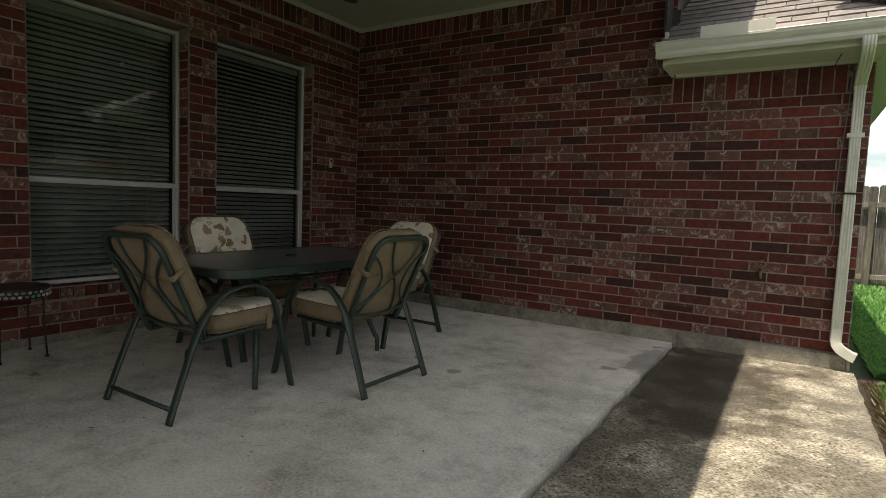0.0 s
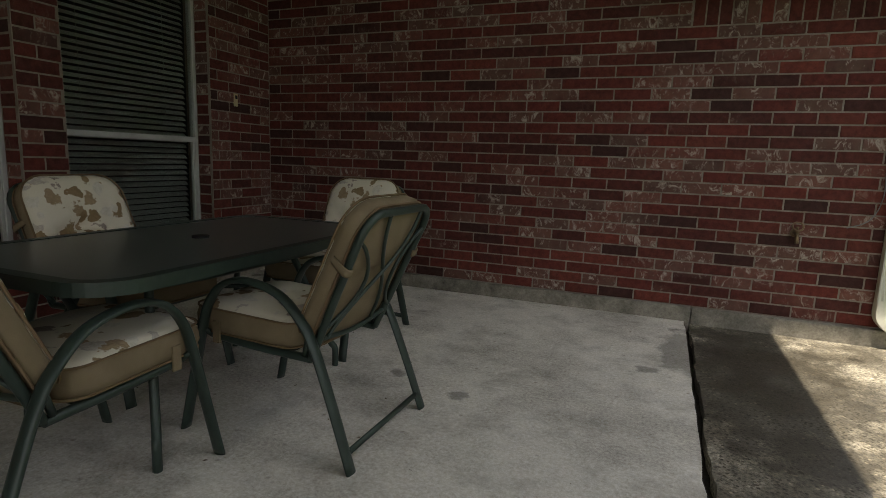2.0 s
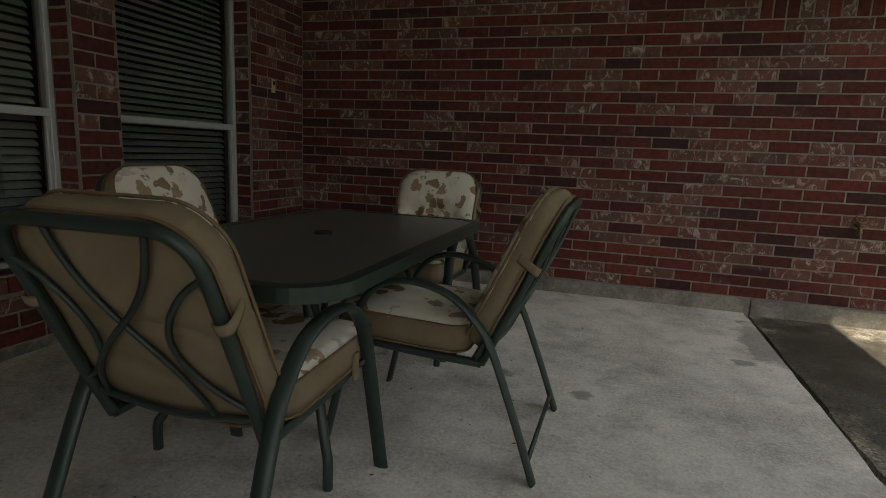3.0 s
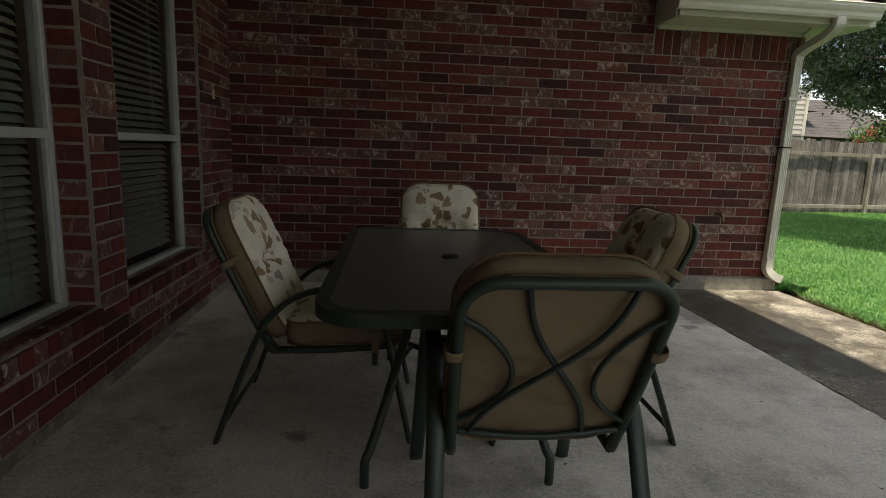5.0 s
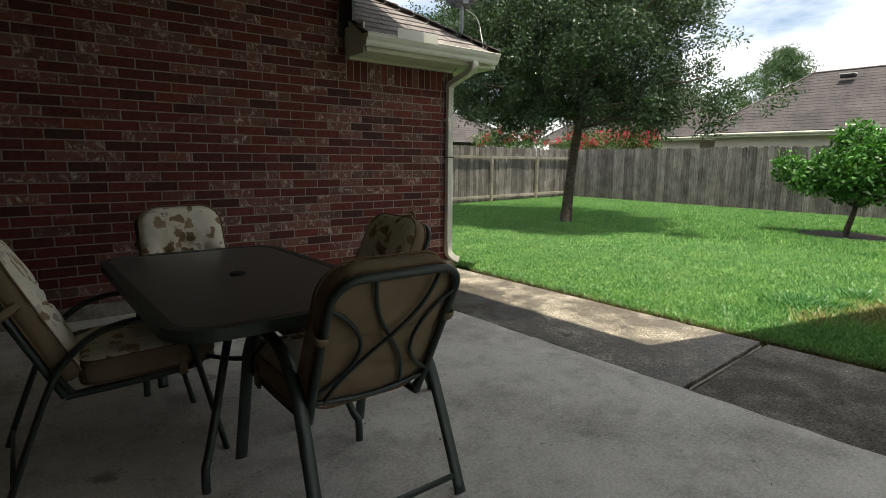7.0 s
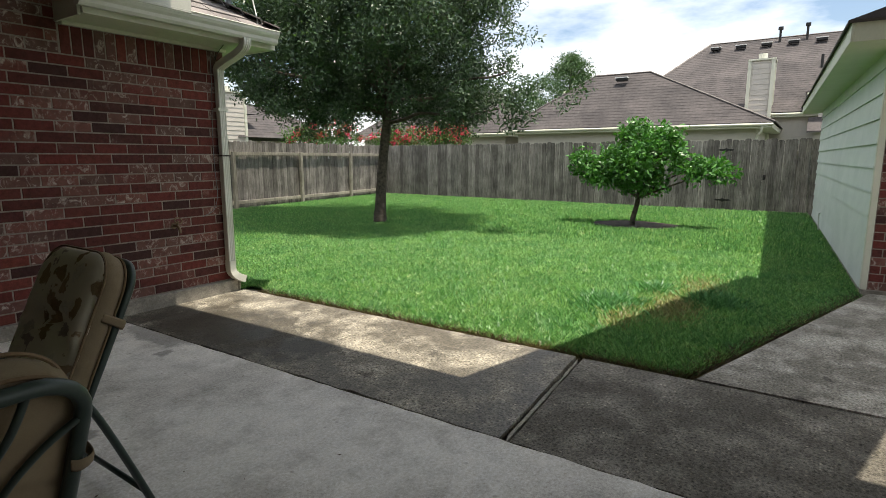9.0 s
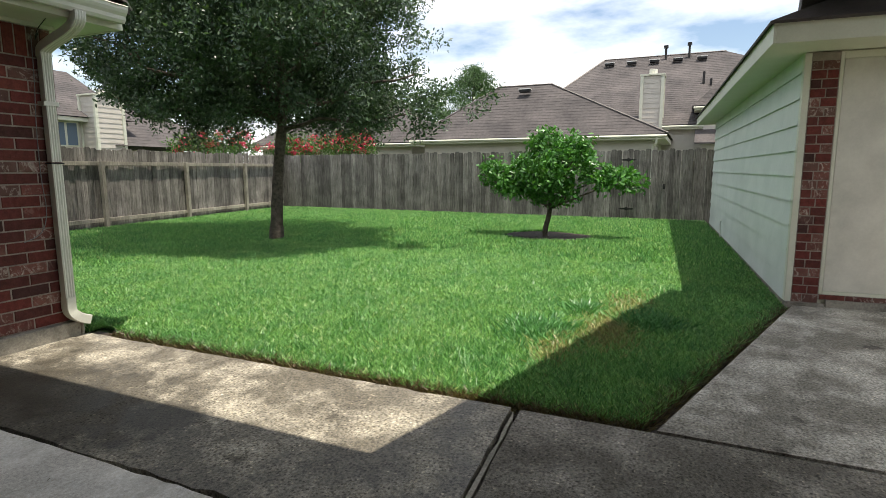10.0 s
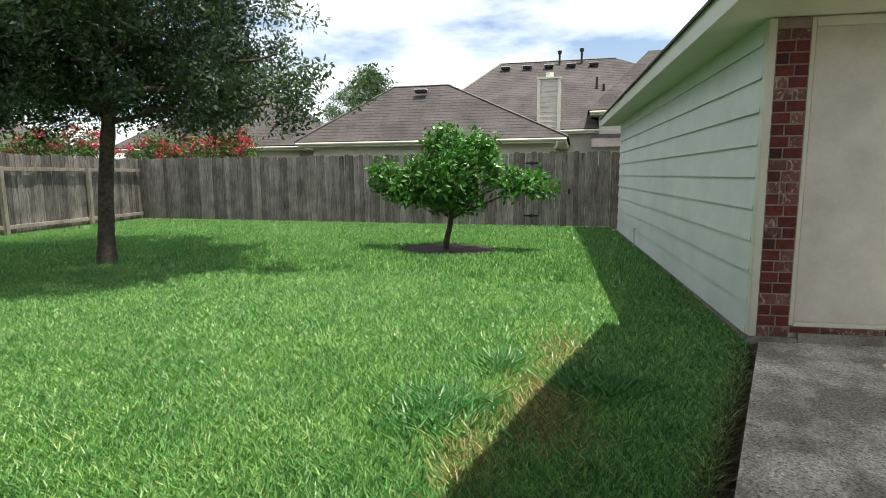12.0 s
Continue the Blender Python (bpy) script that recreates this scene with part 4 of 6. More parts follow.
def cushion_mesh(w, h, r, depth, puff, tufts, seed):
    """A boxed cushion in the plane xy, face towards +z: sides of depth, a puffed and tufted face, a slightly puffed back."""
    bm = bmesh.new()
    rng = random.Random(seed)
    nx, ny = 26, 30
    edge = rounded_outline(w, h, r, 6)

    def inside(u, v):
        """Square to rounded rectangle."""
        x, y = u * w, v * h
        ax, ay = abs(x) - (w - r), abs(y) - (h - r)
        if ax > 0 and ay > 0:
            m = max(ax, ay)
            l = math.hypot(ax, ay)
            s = m / l if l > 1e-6 else 1.0
            x, y = math.copysign(w - r + ax * s, x), math.copysign(h - r + ay * s, y)
        return x, y

    def top(u, v):
        e = (1 - abs(u) ** 5) * (1 - abs(v) ** 5)
        z = depth / 2 + puff * e ** 0.45
        for tu, tv, ts, td in tufts:
            d2 = ((u - tu) * w / ts) ** 2 + ((v - tv) * h / ts) ** 2
            z -= td * math.exp(-d2)
            ang = math.atan2((v - tv) * h, (u - tu) * w)
            z += 0.22 * td * math.exp(-d2 / 7) * math.cos(9 * ang + seed)
        if tufts and len(tufts) > 3:
            crease = -0.42 + 0.52 * (1 - u * u)
            z -= 0.030 * math.exp(-((v - crease) / 0.10) ** 2) * (1 - abs(u) ** 4)
        return z + 0.0025 * noise.noise(Vector((u * 4, v * 4, seed)))

    grid, back = {}, {}
    for i in range(nx + 1):
        for j in range(ny + 1):
            u, v = -1 + 2 * i / nx, -1 + 2 * j / ny
            x, y = inside(u, v)
            grid[i, j] = bm.verts.new((x, y, top(u, v)))
            e = (1 - u ** 4) * (1 - v ** 4)
            fold = math.exp(-((v - 0.08 + 0.10 * u * u) / 0.07) ** 2) + 0.5 * math.exp(-((v + 0.42 - 0.2 * u) / 0.06) ** 2) if len(tufts) > 3 else 0.0
            back[i, j] = bm.verts.new((x, y, -depth / 2 - e * (0.026 - 0.020 * fold + 0.006 * noise.noise(Vector((u * 3, v * 3, seed + 5.0))))))
    for i in range(nx):
        for j in range(ny):
            f = bm.faces.new((grid[i, j], grid[i + 1, j], grid[i + 1, j + 1], grid[i, j + 1]))
            f.material_index = 1
            bm.faces.new((back[i, j], back[i, j + 1], back[i + 1, j + 1], back[i + 1, j]))
    ring = [(i, 0) for i in range(nx)] + [(nx, j) for j in range(ny)] + [(i, ny) for i in range(nx, 0, -1)] + [(0, j) for j in range(ny, 0, -1)]
    prev = None
    loops = []
    for q in (0.0, 0.33, 0.67, 1.0):
        loop = []
        for k, key in enumerate(ring):
            a, b = grid[key], back[key]
            if q in (0.0, 1.0):
                loop.append(a if q == 0 else b)
            else:
                p = a.co.lerp(b.co, q)
                out = Vector((p.x, p.y, 0)).normalized()
                loop.append(bm.verts.new(p + out * (0.007 + 0.0032 * math.sin(k * 2.1 + seed) + 0.004 * noise.noise(Vector((k * 0.31, q * 2.0, seed))))))
        loops.append(loop)
    n = len(ring)
    for a, b in zip(loops, loops[1:]):
        for k in range(n):
            bm.faces.new((a[k], b[k], b[(k + 1) % n], a[(k + 1) % n]))
    bmesh.ops.recalc_face_normals(bm, faces=bm.faces[:])
    return bm, [inside(-1 + 2 * i / nx, -1 + 2 * j / ny) for i, j in ring]


def patio_chair():
    """Faces +y; the rear feet stand at y = -0.38."""
    ch = root("patio_chair", "dark green metal patio chair with tan and floral cushions", "chair", "chairs round the patio table")
    bow = [(0.0, 0.0), (0.08, 0.22), (0.165, 0.43), (0.225, 0.52), (0.32, 0.597), (0.46, 0.628), (0.57, 0.602), (0.64, 0.52), (0.675, 0.40), (0.72, 0.20), (0.765, 0.0)]
    for sx in (-1, 1):
        pts = smooth_path([(sx * (0.288 - 0.018 * min(z / 0.6, 1)), s - 0.38, z) for s, z in bow], 5)
        part("arm_bow", tubed(pts, 0.0255, 10, flat=0.48, side=(1, 0, 0)), GREEN_METAL, ch, smooth=True)
    part("foot_bar", tubed([(-0.284, -0.357, 0.066), (0.284, -0.357, 0.066)], 0.014, 8, flat=0.6, side=(0, 0, 1)), GREEN_METAL, ch, smooth=True)

    # the back frame leans from (0.21, 0.36) to (-0.04, 0.90), in s and z
    lo, hi = Vector((0, 0.208 - 0.38, 0.360)), Vector((0, -0.038 - 0.38, 0.898))
    upv = (hi - lo)
    length = upv.length
    upv.normalize()
    fwd = Vector((1, 0, 0)).cross(upv) * -1.0
    if fwd.y < 0:
        fwd = -fwd
    def B(x, v, d=0.0):
        return Vector((x, 0, 0)) + lo + upv * v + fwd * d
    w0, w1 = 0.228, 0.247
    frame_pts = smooth_path([B(-w0, 0.0), B(-w0 - 0.008, 0.15), B(-w1, length - 0.12)], 4)[:-1]
    for k in range(7):
        a = radians(180 - 90 * k / 6)
        frame_pts.append(B(-w1 + 0.09 + 0.09 * math.cos(a), length - 0.09 + 0.09 * math.sin(a)))
    frame_pts += [Vector((-p.x, p.y, p.z)) for p in frame_pts[::-1]]
    part("back_frame", tubed(frame_pts, 0.0150, 10), GREEN_METAL, ch, smooth=True)
    part("back_rail", tubed(smooth_path([B(-w0 - 0.003, 0.09), B(0, 0.072, -0.01), B(w0 + 0.003, 0.09)], 6), 0.010, 8), GREEN_METAL, ch, smooth=True)
    L = length
    def scroll(fx, v0, v1, d=-0.012):
        return [B(fx(k / 12), v0 + (v1 - v0) * k / 12, d * math.sin(math.pi * min(1.0, k / 12 * 1.0)) - 0.004) for k in range(13)]
    scrolls = [
        scroll(lambda t: -0.10 + 0.22 * (t - 0.10 * math.sin(2 * math.pi * t)), L - 0.005, 0.083),
        scroll(lambda t: 0.15 - 0.34 * (t - 0.10 * math.sin(2 * math.pi * t)), L - 0.005, 0.085, -0.02),
        scroll(lambda t: -0.240 + 0.135 * math.sin(math.pi * t) ** 0.8, L - 0.10, 0.13),
        scroll(lambda t: 0.240 - 0.135 * math.sin(math.pi * t) ** 0.8, L - 0.10, 0.12),
    ]
    for s in scrolls:
        part("scroll", tubed(smooth_path(s, 7), 0.0075, 8), GREEN_METAL, ch, smooth=True)
    # seat frame: a loop that drops under the seat
    seat = [B(-w0, 0.0), (-w0, 0.25 - 0.38, 0.362), (-w0 - 0.005, 0.45 - 0.38, 0.37), (-w0 - 0.005, 0.66 - 0.38, 0.388), (-w0 + 0.04, 0.705 - 0.38, 0.392)]
    sp = smooth_path(seat, 5)
    sp += [Vector((-p.x, p.y, p.z)) for p in sp[::-1]]
    part("seat_frame", tubed(sp, 0.0155, 9), GREEN_METAL, ch, smooth=True)
    for s in (0.33, 0.42, 0.51, 0.60):
        part("sling_strap", boxed(-0.23, 0.23, s - 0.38 - 0.022, s - 0.38 + 0.022, 0.362, 0.366), BLACK_METAL, ch)
    for sx in (-1, 1):
        part("seat_bracket", tubed([(sx * 0.235, 0.23 - 0.38, 0.375), (sx * 0.272, 0.19 - 0.38, 0.45)], 0.011, 7), GREEN_METAL, ch, smooth=True)
        part("seat_bracket", tubed([(sx * 0.24, 0.655 - 0.38, 0.388), (sx * 0.274, 0.672 - 0.38, 0.42)], 0.011, 7), GREEN_METAL, ch, smooth=True)

    # seat cushion
    m = Matrix.Translation((0, 0.51 - 0.38, 0.4425)) @ pose(0, 0, 0, 2.0)
    bm, ring = cushion_mesh(0.248, 0.245, 0.07, 0.085, 0.028, [(-0.35, 0.1, 0.03, 0.010), (0.35, 0.1, 0.03, 0.010)], 3)
    bmesh.ops.transform(bm, matrix=m, verts=bm.verts[:])
    cu = part("seat_cushion", bm, (TAN_CLOTH, FLORAL), ch, "tan cushion with a cream floral top", smooth=True)
    for z in (0.047, -0.044):
        pts = [m @ Vector((x * 1.012, y * 1.012, z)) for x, y in ring]
        part("piping", tubed(pts, 0.0045, 5, closed=True), PIPING, cu)
    for sx in (-1, 1):
        part("tie", boxed(sx * 0.258 - 0.004, sx * 0.258 + 0.004, 0.62 - 0.38 - 0.016, 0.62 - 0.38 + 0.016, 0.365, 0.45), TAN_CLOTH, cu)

    # back cushion, lying against the frame
    mid = B(0, 0.313, 0.054)
    x_ax, y_ax = Vector((-1, 0, 0)), upv
    z_ax = x_ax.cross(y_ax)
    m = Matrix((x_ax, y_ax, z_ax)).transposed().to_4x4()
    m.translation = mid
    tufts = [(0.0, 0.12, 0.045, 0.040), (-0.5, 0.02, 0.040, 0.034), (0.5, 0.02, 0.040, 0.034), (0.0, -0.45, 0.03, 0.010)]
    bm, ring = cushion_mesh(0.250, 0.289, 0.125, 0.060, 0.034, tufts, 8)
    bmesh.ops.transform(bm, matrix=m, verts=bm.verts[:])
    cu = part("back_cushion", bm, (TAN_CLOTH, FLORAL), ch, "tan cushion with a tufted cream floral face", smooth=True)
    for z in (0.036, -0.033):
        pts = [m @ Vector((x * 1.012, y * 1.012, z)) for x, y in ring]
        part("piping", tubed(pts, 0.0045, 5, closed=True), PIPING, cu)
    for sx in (-1, 1):
        t = [B(sx * 0.256, L - 0.20, 0.06), B(sx * 0.268, L - 0.205, 0.02), B(sx * 0.270, L - 0.21, -0.012), B(sx * 0.248, L - 0.213, -0.020), B(sx * 0.232, L - 0.215, -0.012)]
        part("tie", tubed(smooth_path(t, 4), 0.016, 6, flat=0.2, side=upv), TAN_CLOTH, cu, smooth=True)
    return ch


chair = patio_chair()
CHAIRS = (
    (-2.050, 2.705, 89.0, "dark green metal patio chair facing the table, back towards the lawn"),
    (-2.462, 1.940, 0.3, "dark green metal patio chair with its scrolled back to the walkway"),
    (-2.555, 3.700, 179.0, "dark green metal patio chair with floral cushions before the brick wall"),
    (-3.155, 2.745, -90.8, "dark green metal patio chair with floral cushions before the windows"),
)
for k, (x, y, turn, label) in enumerate(CHAIRS):
    m = pose(x, y, 0.0, 0, 0, turn)
    if k == 0:
        chair.matrix_world = m
        tagged(chair, label)
    else:
        tagged(copy_thing(chair, m), label)


# ---- patio table ----
tb = root("patio_table", "dark green metal patio table with a smoked glass top", "table", m=pose(-2.61, 2.70, 0))
TW, TL, TZ = 0.48, 0.84, 0.718


def ring_mesh(bm, outer, inner, z0, z1):
    a, b = [bm.verts.new((x, y, z1)) for x, y in outer], [bm.verts.new((x, y, z1)) for x, y in inner]
    c, d = [bm.verts.new((x, y, z0)) for x, y in outer], [bm.verts.new((x, y, z0)) for x, y in inner]
    n = len(outer)
    for k in range(n):
        j = (k + 1) % n
        bm.faces.new((a[k], a[j], b[j], b[k]))
        bm.faces.new((c[k], d[k], d[j], c[j]))
        bm.faces.new((c[k], c[j], a[j], a[k]))
        bm.faces.new((d[k], b[k], b[j], d[j]))


bm = bmesh.new()
ring_mesh(bm, rounded_outline(TW, TL, 0.17, 8), rounded_outline(TW - 0.045, TL - 0.045, 0.13, 8), TZ - 0.042, TZ)
bmesh.ops.bevel(bm, geom=[e for e in bm.edges if e.calc_face_angle(0) > 1.0], offset=0.009, segments=2, affect="EDGES")
part("rim", bm, GREEN_METAL, tb, smooth=False)
bm = bmesh.new()
prism(bm, rounded_outline(TW - 0.046, TL - 0.046, 0.129, 8), TZ - 0.010, TZ - 0.003)
part("glass_top", bm, TABLE_GLASS, tb, "smoked glass pane")
bm = bmesh.new()
tube(bm, [(0, 0, TZ - 0.004), (0, 0, TZ + 0.006)], 0.036, 20)
part("umbrella_cap", bm, BLACK_METAL, tb, "dark round cap over the umbrella hole", smooth=False)
for sx in (-1, 1):
    for sy in (-1, 1):
        pts = smooth_path([(sx * 0.14, sy * 0.39, TZ - 0.045), (sx * 0.20, sy * 0.44, 0.50), (sx * 0.265, sy * 0.494, 0.28), (sx * 0.312, sy * 0.533, 0.135), (sx * 0.328, sy * 0.548, 0.10), (sx * 0.331, sy * 0.551, 0.06), (sx * 0.331, sy * 0.551, 0.0)], 6)
        part("leg", tubed(pts, 0.0165, 9), GREEN_METAL, tb, smooth=True)
    part("side_stretcher", tubed(smooth_path([(sx * 0.325, -0.56, TZ - 0.075), (sx * 0.345, -0.3, TZ - 0.082), (sx * 0.325, 0, TZ - 0.09), (sx * 0.345, 0.3, TZ - 0.082), (sx * 0.325, 0.56, TZ - 0.075)], 6), 0.010, 7), GREEN_METAL, tb, smooth=True)
for sy in (-1, 1):
    part("end_stretcher", tubed(smooth_path([(-0.325, sy * 0.56, TZ - 0.075), (0, sy * 0.61, TZ - 0.09), (0.325, sy * 0.56, TZ - 0.075)], 6), 0.010, 7), GREEN_METAL, tb, smooth=True)
pts = [(0.25 * math.cos(a), 0.37 * math.sin(a), 0.42) for a in (2 * math.pi * k / 36 for k in range(36))]
part("stretcher_ring", tubed(pts, 0.010, 7, closed=True), GREEN_METAL, tb, smooth=True)
for sx in (-1, 1):
    for sy in (-1, 1):
        part("brace", tubed([(sx * 0.165, sy * 0.277, 0.42), (sx * 0.220, sy * 0.452, 0.42)], 0.009, 7), GREEN_METAL, tb, smooth=True)

# ---- pebble side table ----
st = root("side_table", "round iron side table with a pebble-set rim", "side table", m=pose(-3.965, 1.59, 0) @ Matrix.Diagonal((0.9, 0.9, 1.0, 1.0)))
bm = bmesh.new()
tube(bm, [(0, 0, 0.405), (0, 0, 0.46), (0, 0, 0.468)], 0.215, 32)
part("tabletop", bm, DARK_IRON, st)
STONES = [speckled("pebble_" + n, a, b, 30, 200, 0.5, 0.1, fine_amount=0.2) for n, a, b in (("teal", (0.09, 0.24, 0.22), (0.14, 0.32, 0.29)), ("pale", (0.42, 0.42, 0.38), (0.52, 0.51, 0.47)), ("brown", (0.13, 0.10, 0.07), (0.2, 0.15, 0.1)), ("grey", (0.22, 0.22, 0.21), (0.3, 0.3, 0.28)))]
rng = random.Random(4)
for row, z in ((0, 0.4215), (1, 0.4465)):
    for k in range(34):
        a = 2 * math.pi * (k + 0.5 * row) / 34
        bm = bmesh.new()
        bmesh.ops.create_icosphere(bm, subdivisions=1, radius=1.0)
        bmesh.ops.transform(bm, matrix=pose(0.215 * math.cos(a), 0.215 * math.sin(a), z, 0, 0, math.degrees(a)) @ Matrix.Diagonal((0.008, rng.uniform(0.013, 0.019), rng.uniform(0.0095, 0.0125), 1)), verts=bm.verts[:])
        part("pebble", bm, STONES[rng.choice((0, 1, 1, 2, 3, 3))], st, smooth=True)
for k in range(4):
    a = radians(45 + 90 * k)
    c, s = math.cos(a), math.sin(a)
    part("leg", tubed([(0.185 * c, 0.185 * s, 0.41), (0.19 * c, 0.19 * s, 0.2), (0.205 * c, 0.205 * s, 0.012)], 0.007, 7), DARK_IRON, st, smooth=True)
    part("foot", tubed([(0.205 * c, 0.205 * s, 0.0), (0.205 * c, 0.205 * s, 0.014)], 0.014, 8), DARK_IRON, st)

# ---- ceiling fan ----
fan = root("ceiling_fan", "dark brown ceiling fan under the patio ceiling", "ceiling fan", m=pose(-2.90, 3.28, 0))
part("downrod", tubed([(0, 0, 2.95), (0, 0, CEIL + 0.001)], 0.012, 10), BLACK_METAL, fan)
part("canopy", tubed([(0, 0, CEIL - 0.05), (0, 0, CEIL)], 0.055, 20), BLACK_METAL, fan)
part("motor", tubed([(0, 0, 2.83), (0, 0, 2.85), (0, 0, 2.93), (0, 0, 2.95)], 0.105, 24), BLACK_METAL, fan)
for k in range(5):
    a = 117 + 72 * k
    bm = bmesh.new()
    prism(bm, [(0.62 + p[0], p[1]) if p[0] > 0 else (0.33 + p[0], p[1] * 0.8) for p in rounded_outline(0.08, 0.072, 0.06, 5)], -0.004, 0.004)
    bmesh.ops.transform(bm, matrix=pose(0, 0, 2.875, 0, 0, a) @ pose(0, 0, 0, 11), verts=bm.verts[:])
    part("blade", bm, BROWN_BLADE, fan)
    bm = boxed(0.09, 0.30, -0.02, 0.02, 2.868, 2.876, pose(0, 0, 0, 0, 0, a))
    part("blade_arm", bm, BLACK_METAL, fan)

# ---- small wall things ----
th = root("wall_thermometer", "small beige wall box with a dark face on the brick", "wall box")
part("body", boxed(WALL_X - 0.002, WALL_X + 0.018, 4.665, 4.71, 1.47, 1.575, bevel=0.004), BEIGE_PLASTIC, th)
part("dial", boxed(WALL_X + 0.0185, WALL_X + 0.021, 4.675, 4.70, 1.53, 1.56), BLACK_METAL, th)
tp = root("garden_tap", "weathered brass garden tap on the brick wall", "tap")
TX, TY, TZZ = 0.075, WALL_Y - 0.012, 0.685
part("flange", tubed([(TX, TY + 0.004, TZZ), (TX, TY - 0.008, TZZ)], 0.028, 14), BRASS, tp)
part("spout", tubed(smooth_path([(TX, TY, TZZ), (TX, TY - 0.05, TZZ), (TX, TY - 0.085, TZZ - 0.02), (TX, TY - 0.095, TZZ - 0.06)], 5), 0.013, 9), BRASS, tp, smooth=True)
part("stem", tubed([(TX, TY - 0.05, TZZ), (TX, TY - 0.075, TZZ + 0.045)], 0.009, 8), BRASS, tp, smooth=True)
bm = bmesh.new()
tube(bm, [(TX + 0.032 * math.cos(a), TY - 0.078 + 0.016 * math.sin(a), TZZ + 0.05 + 0.026 * math.sin(a)) for a in (2 * math.pi * k / 14 for k in range(14))], 0.006, 6, closed=True)
part("hand_wheel", bm, BRASS, tp, "dull red-brown hand wheel", smooth=True)
cb = tubed(smooth_path([(0.545, WALL_Y - 0.015, 2.18), (0.54, WALL_Y - 0.014, 1.9), (0.52, WALL_Y - 0.014, 1.55), (0.515, WALL_Y - 0.016, 1.2), (0.525, WALL_Y - 0.02, 0.95), (0.47, WALL_Y - 0.03, 0.80), (0.36, WALL_Y - 0.014, 0.74)], 8), 0.0032, 6)
tagged(link_bm("cable", cb, GREY_METAL, True), "thin grey cable hanging down the brick wall", "cable")
cb = tubed(smooth_path([(0.46, 4.80, 2.24), (0.43, 4.85, 2.17), (0.47, 4.95, 2.12), (0.52, 5.0, 2.18), (0.55, 5.08, 2.16)], 8), 0.003, 6)
tagged(link_bm("cable", cb, BLACK_METAL, True), "short black cable looped under the eave", "cable")

# satellite dish on the wing roof
sd = root("satellite_dish", "grey satellite dish on a mast at the roof corner", "satellite dish")
RX, RY = 0.66, 5.00
RZ = E_Z + (RY - E_Y) * SLOPE
part("base_plate", boxed(-0.06, 0.06, -0.09, 0.09, -0.004, 0.012, pose(RX, RY, RZ + 0.005, math.degrees(math.atan(SLOPE))), bevel=0.003), GREY_METAL, sd)
part("mast", tubed(smooth_path([(RX, RY, RZ), (RX, RY - 0.03, RZ + 0.10), (RX, RY - 0.03, RZ + 0.40)], 4), 0.022, 10), GREY_METAL, sd, smooth=True)
part("bracket", boxed(RX - 0.045, RX + 0.045, RY - 0.10, RY + 0.04, RZ + 0.34, RZ + 0.46, bevel=0.008), GREY_METAL, sd)
bm = bmesh.new()
rows = []
for i in range(7):
    r_ = 0.30 * i / 6
    rows.append([bm.verts.new((r_ * math.cos(a), 0.22 * r_ * r_ / 0.09, r_ * 1.05 * math.sin(a))) for a in (2 * math.pi * k / 28 for k in range(28))] if i else [bm.verts.new((0, 0, 0))])
for k in range(28):
    bm.faces.new((rows[0][0], rows[1][k], rows[1][(k + 1) % 28]))
    for i in range(1, 6):
        bm.faces.new((rows[i][k], rows[i + 1][k], rows[i + 1][(k + 1) % 28], rows[i][(k + 1) % 28]))
bmesh.ops.solidify(bm, geom=bm.faces[:], thickness=0.008)
bmesh.ops.transform(bm, matrix=pose(RX - 0.02, RY + 0.06, RZ + 0.72, -40, 0, 190) , verts=bm.verts[:])
part("reflector", bm, GREY_METAL, sd, smooth=True)
part("feed_arm", tubed([(RX + 0.01, RY - 0.06, RZ + 0.30), (RX + 0.12, RY - 0.28, RZ + 0.44), (RX + 0.22, RY - 0.46, RZ + 0.60)], 0.014, 8), GREY_METAL, sd, smooth=True)
cb = tubed(smooth_path([(RX + 0.02, RY - 0.03, RZ + 0.32), (RX + 0.16, RY - 0.10, RZ + 0.22), (RX + 0.18, RY - 0.16, RZ + 0.02), (RX + 0.14, RY - 0.24, RZ - 0.13)], 7), 0.006, 6)
part("lead", cb, WHITE_TUBE, sd, "pale cable", smooth=True)
vent = root("roof_vent", "small pale vent cap on the wing roof", "vent")
part("pipe", tubed([(-0.2, 5.62, 2.98), (-0.2, 5.62, 3.10)], 0.03, 12), GUTTER_PAINT, vent)
part("cap", tubed([(-0.2, 5.62, 3.08), (-0.2, 5.62, 3.10), (-0.2, 5.62, 3.13)], 0.06, 14, taper=0.02), GUTTER_PAINT, vent)

# gate fittings on the far fence

def on_fence(y, z):
    k = (13.75 - y) / 15.25
    return Vector((13.35 - 0.45 * k, y, z)) + Vector((-0.022, 0, 0))


for z in (1.47, 0.22):
    p = on_fence(2.30, z)
    bm = bmesh.new()
    prism(bm, [(-0.20, 0.0), (-0.13, -0.022), (-0.05, -0.02), (0, -0.05), (0.05, -0.02), (0.13, -0.022), (0.20, 0.0), (0.13, 0.022), (0.05, 0.02), (0, 0.05), (-0.05, 0.02), (-0.13, 0.022)], -0.004, 0.004)
    bmesh.ops.transform(bm, matrix=Matrix.Translation(p) @ pose(0, 0, 0, 90, 0, -88), verts=bm.verts[:])
    h = part("gate_hinge", bm, BLACK_METAL, far_fence, "black ornamental strap hinge")
    part("pin", tubed([p + Vector((-0.012, 0, -0.05)), p + Vector((-0.012, 0, 0.05))], 0.009, 7), BLACK_METAL, h)
p = on_fence(1.42, 0.80)
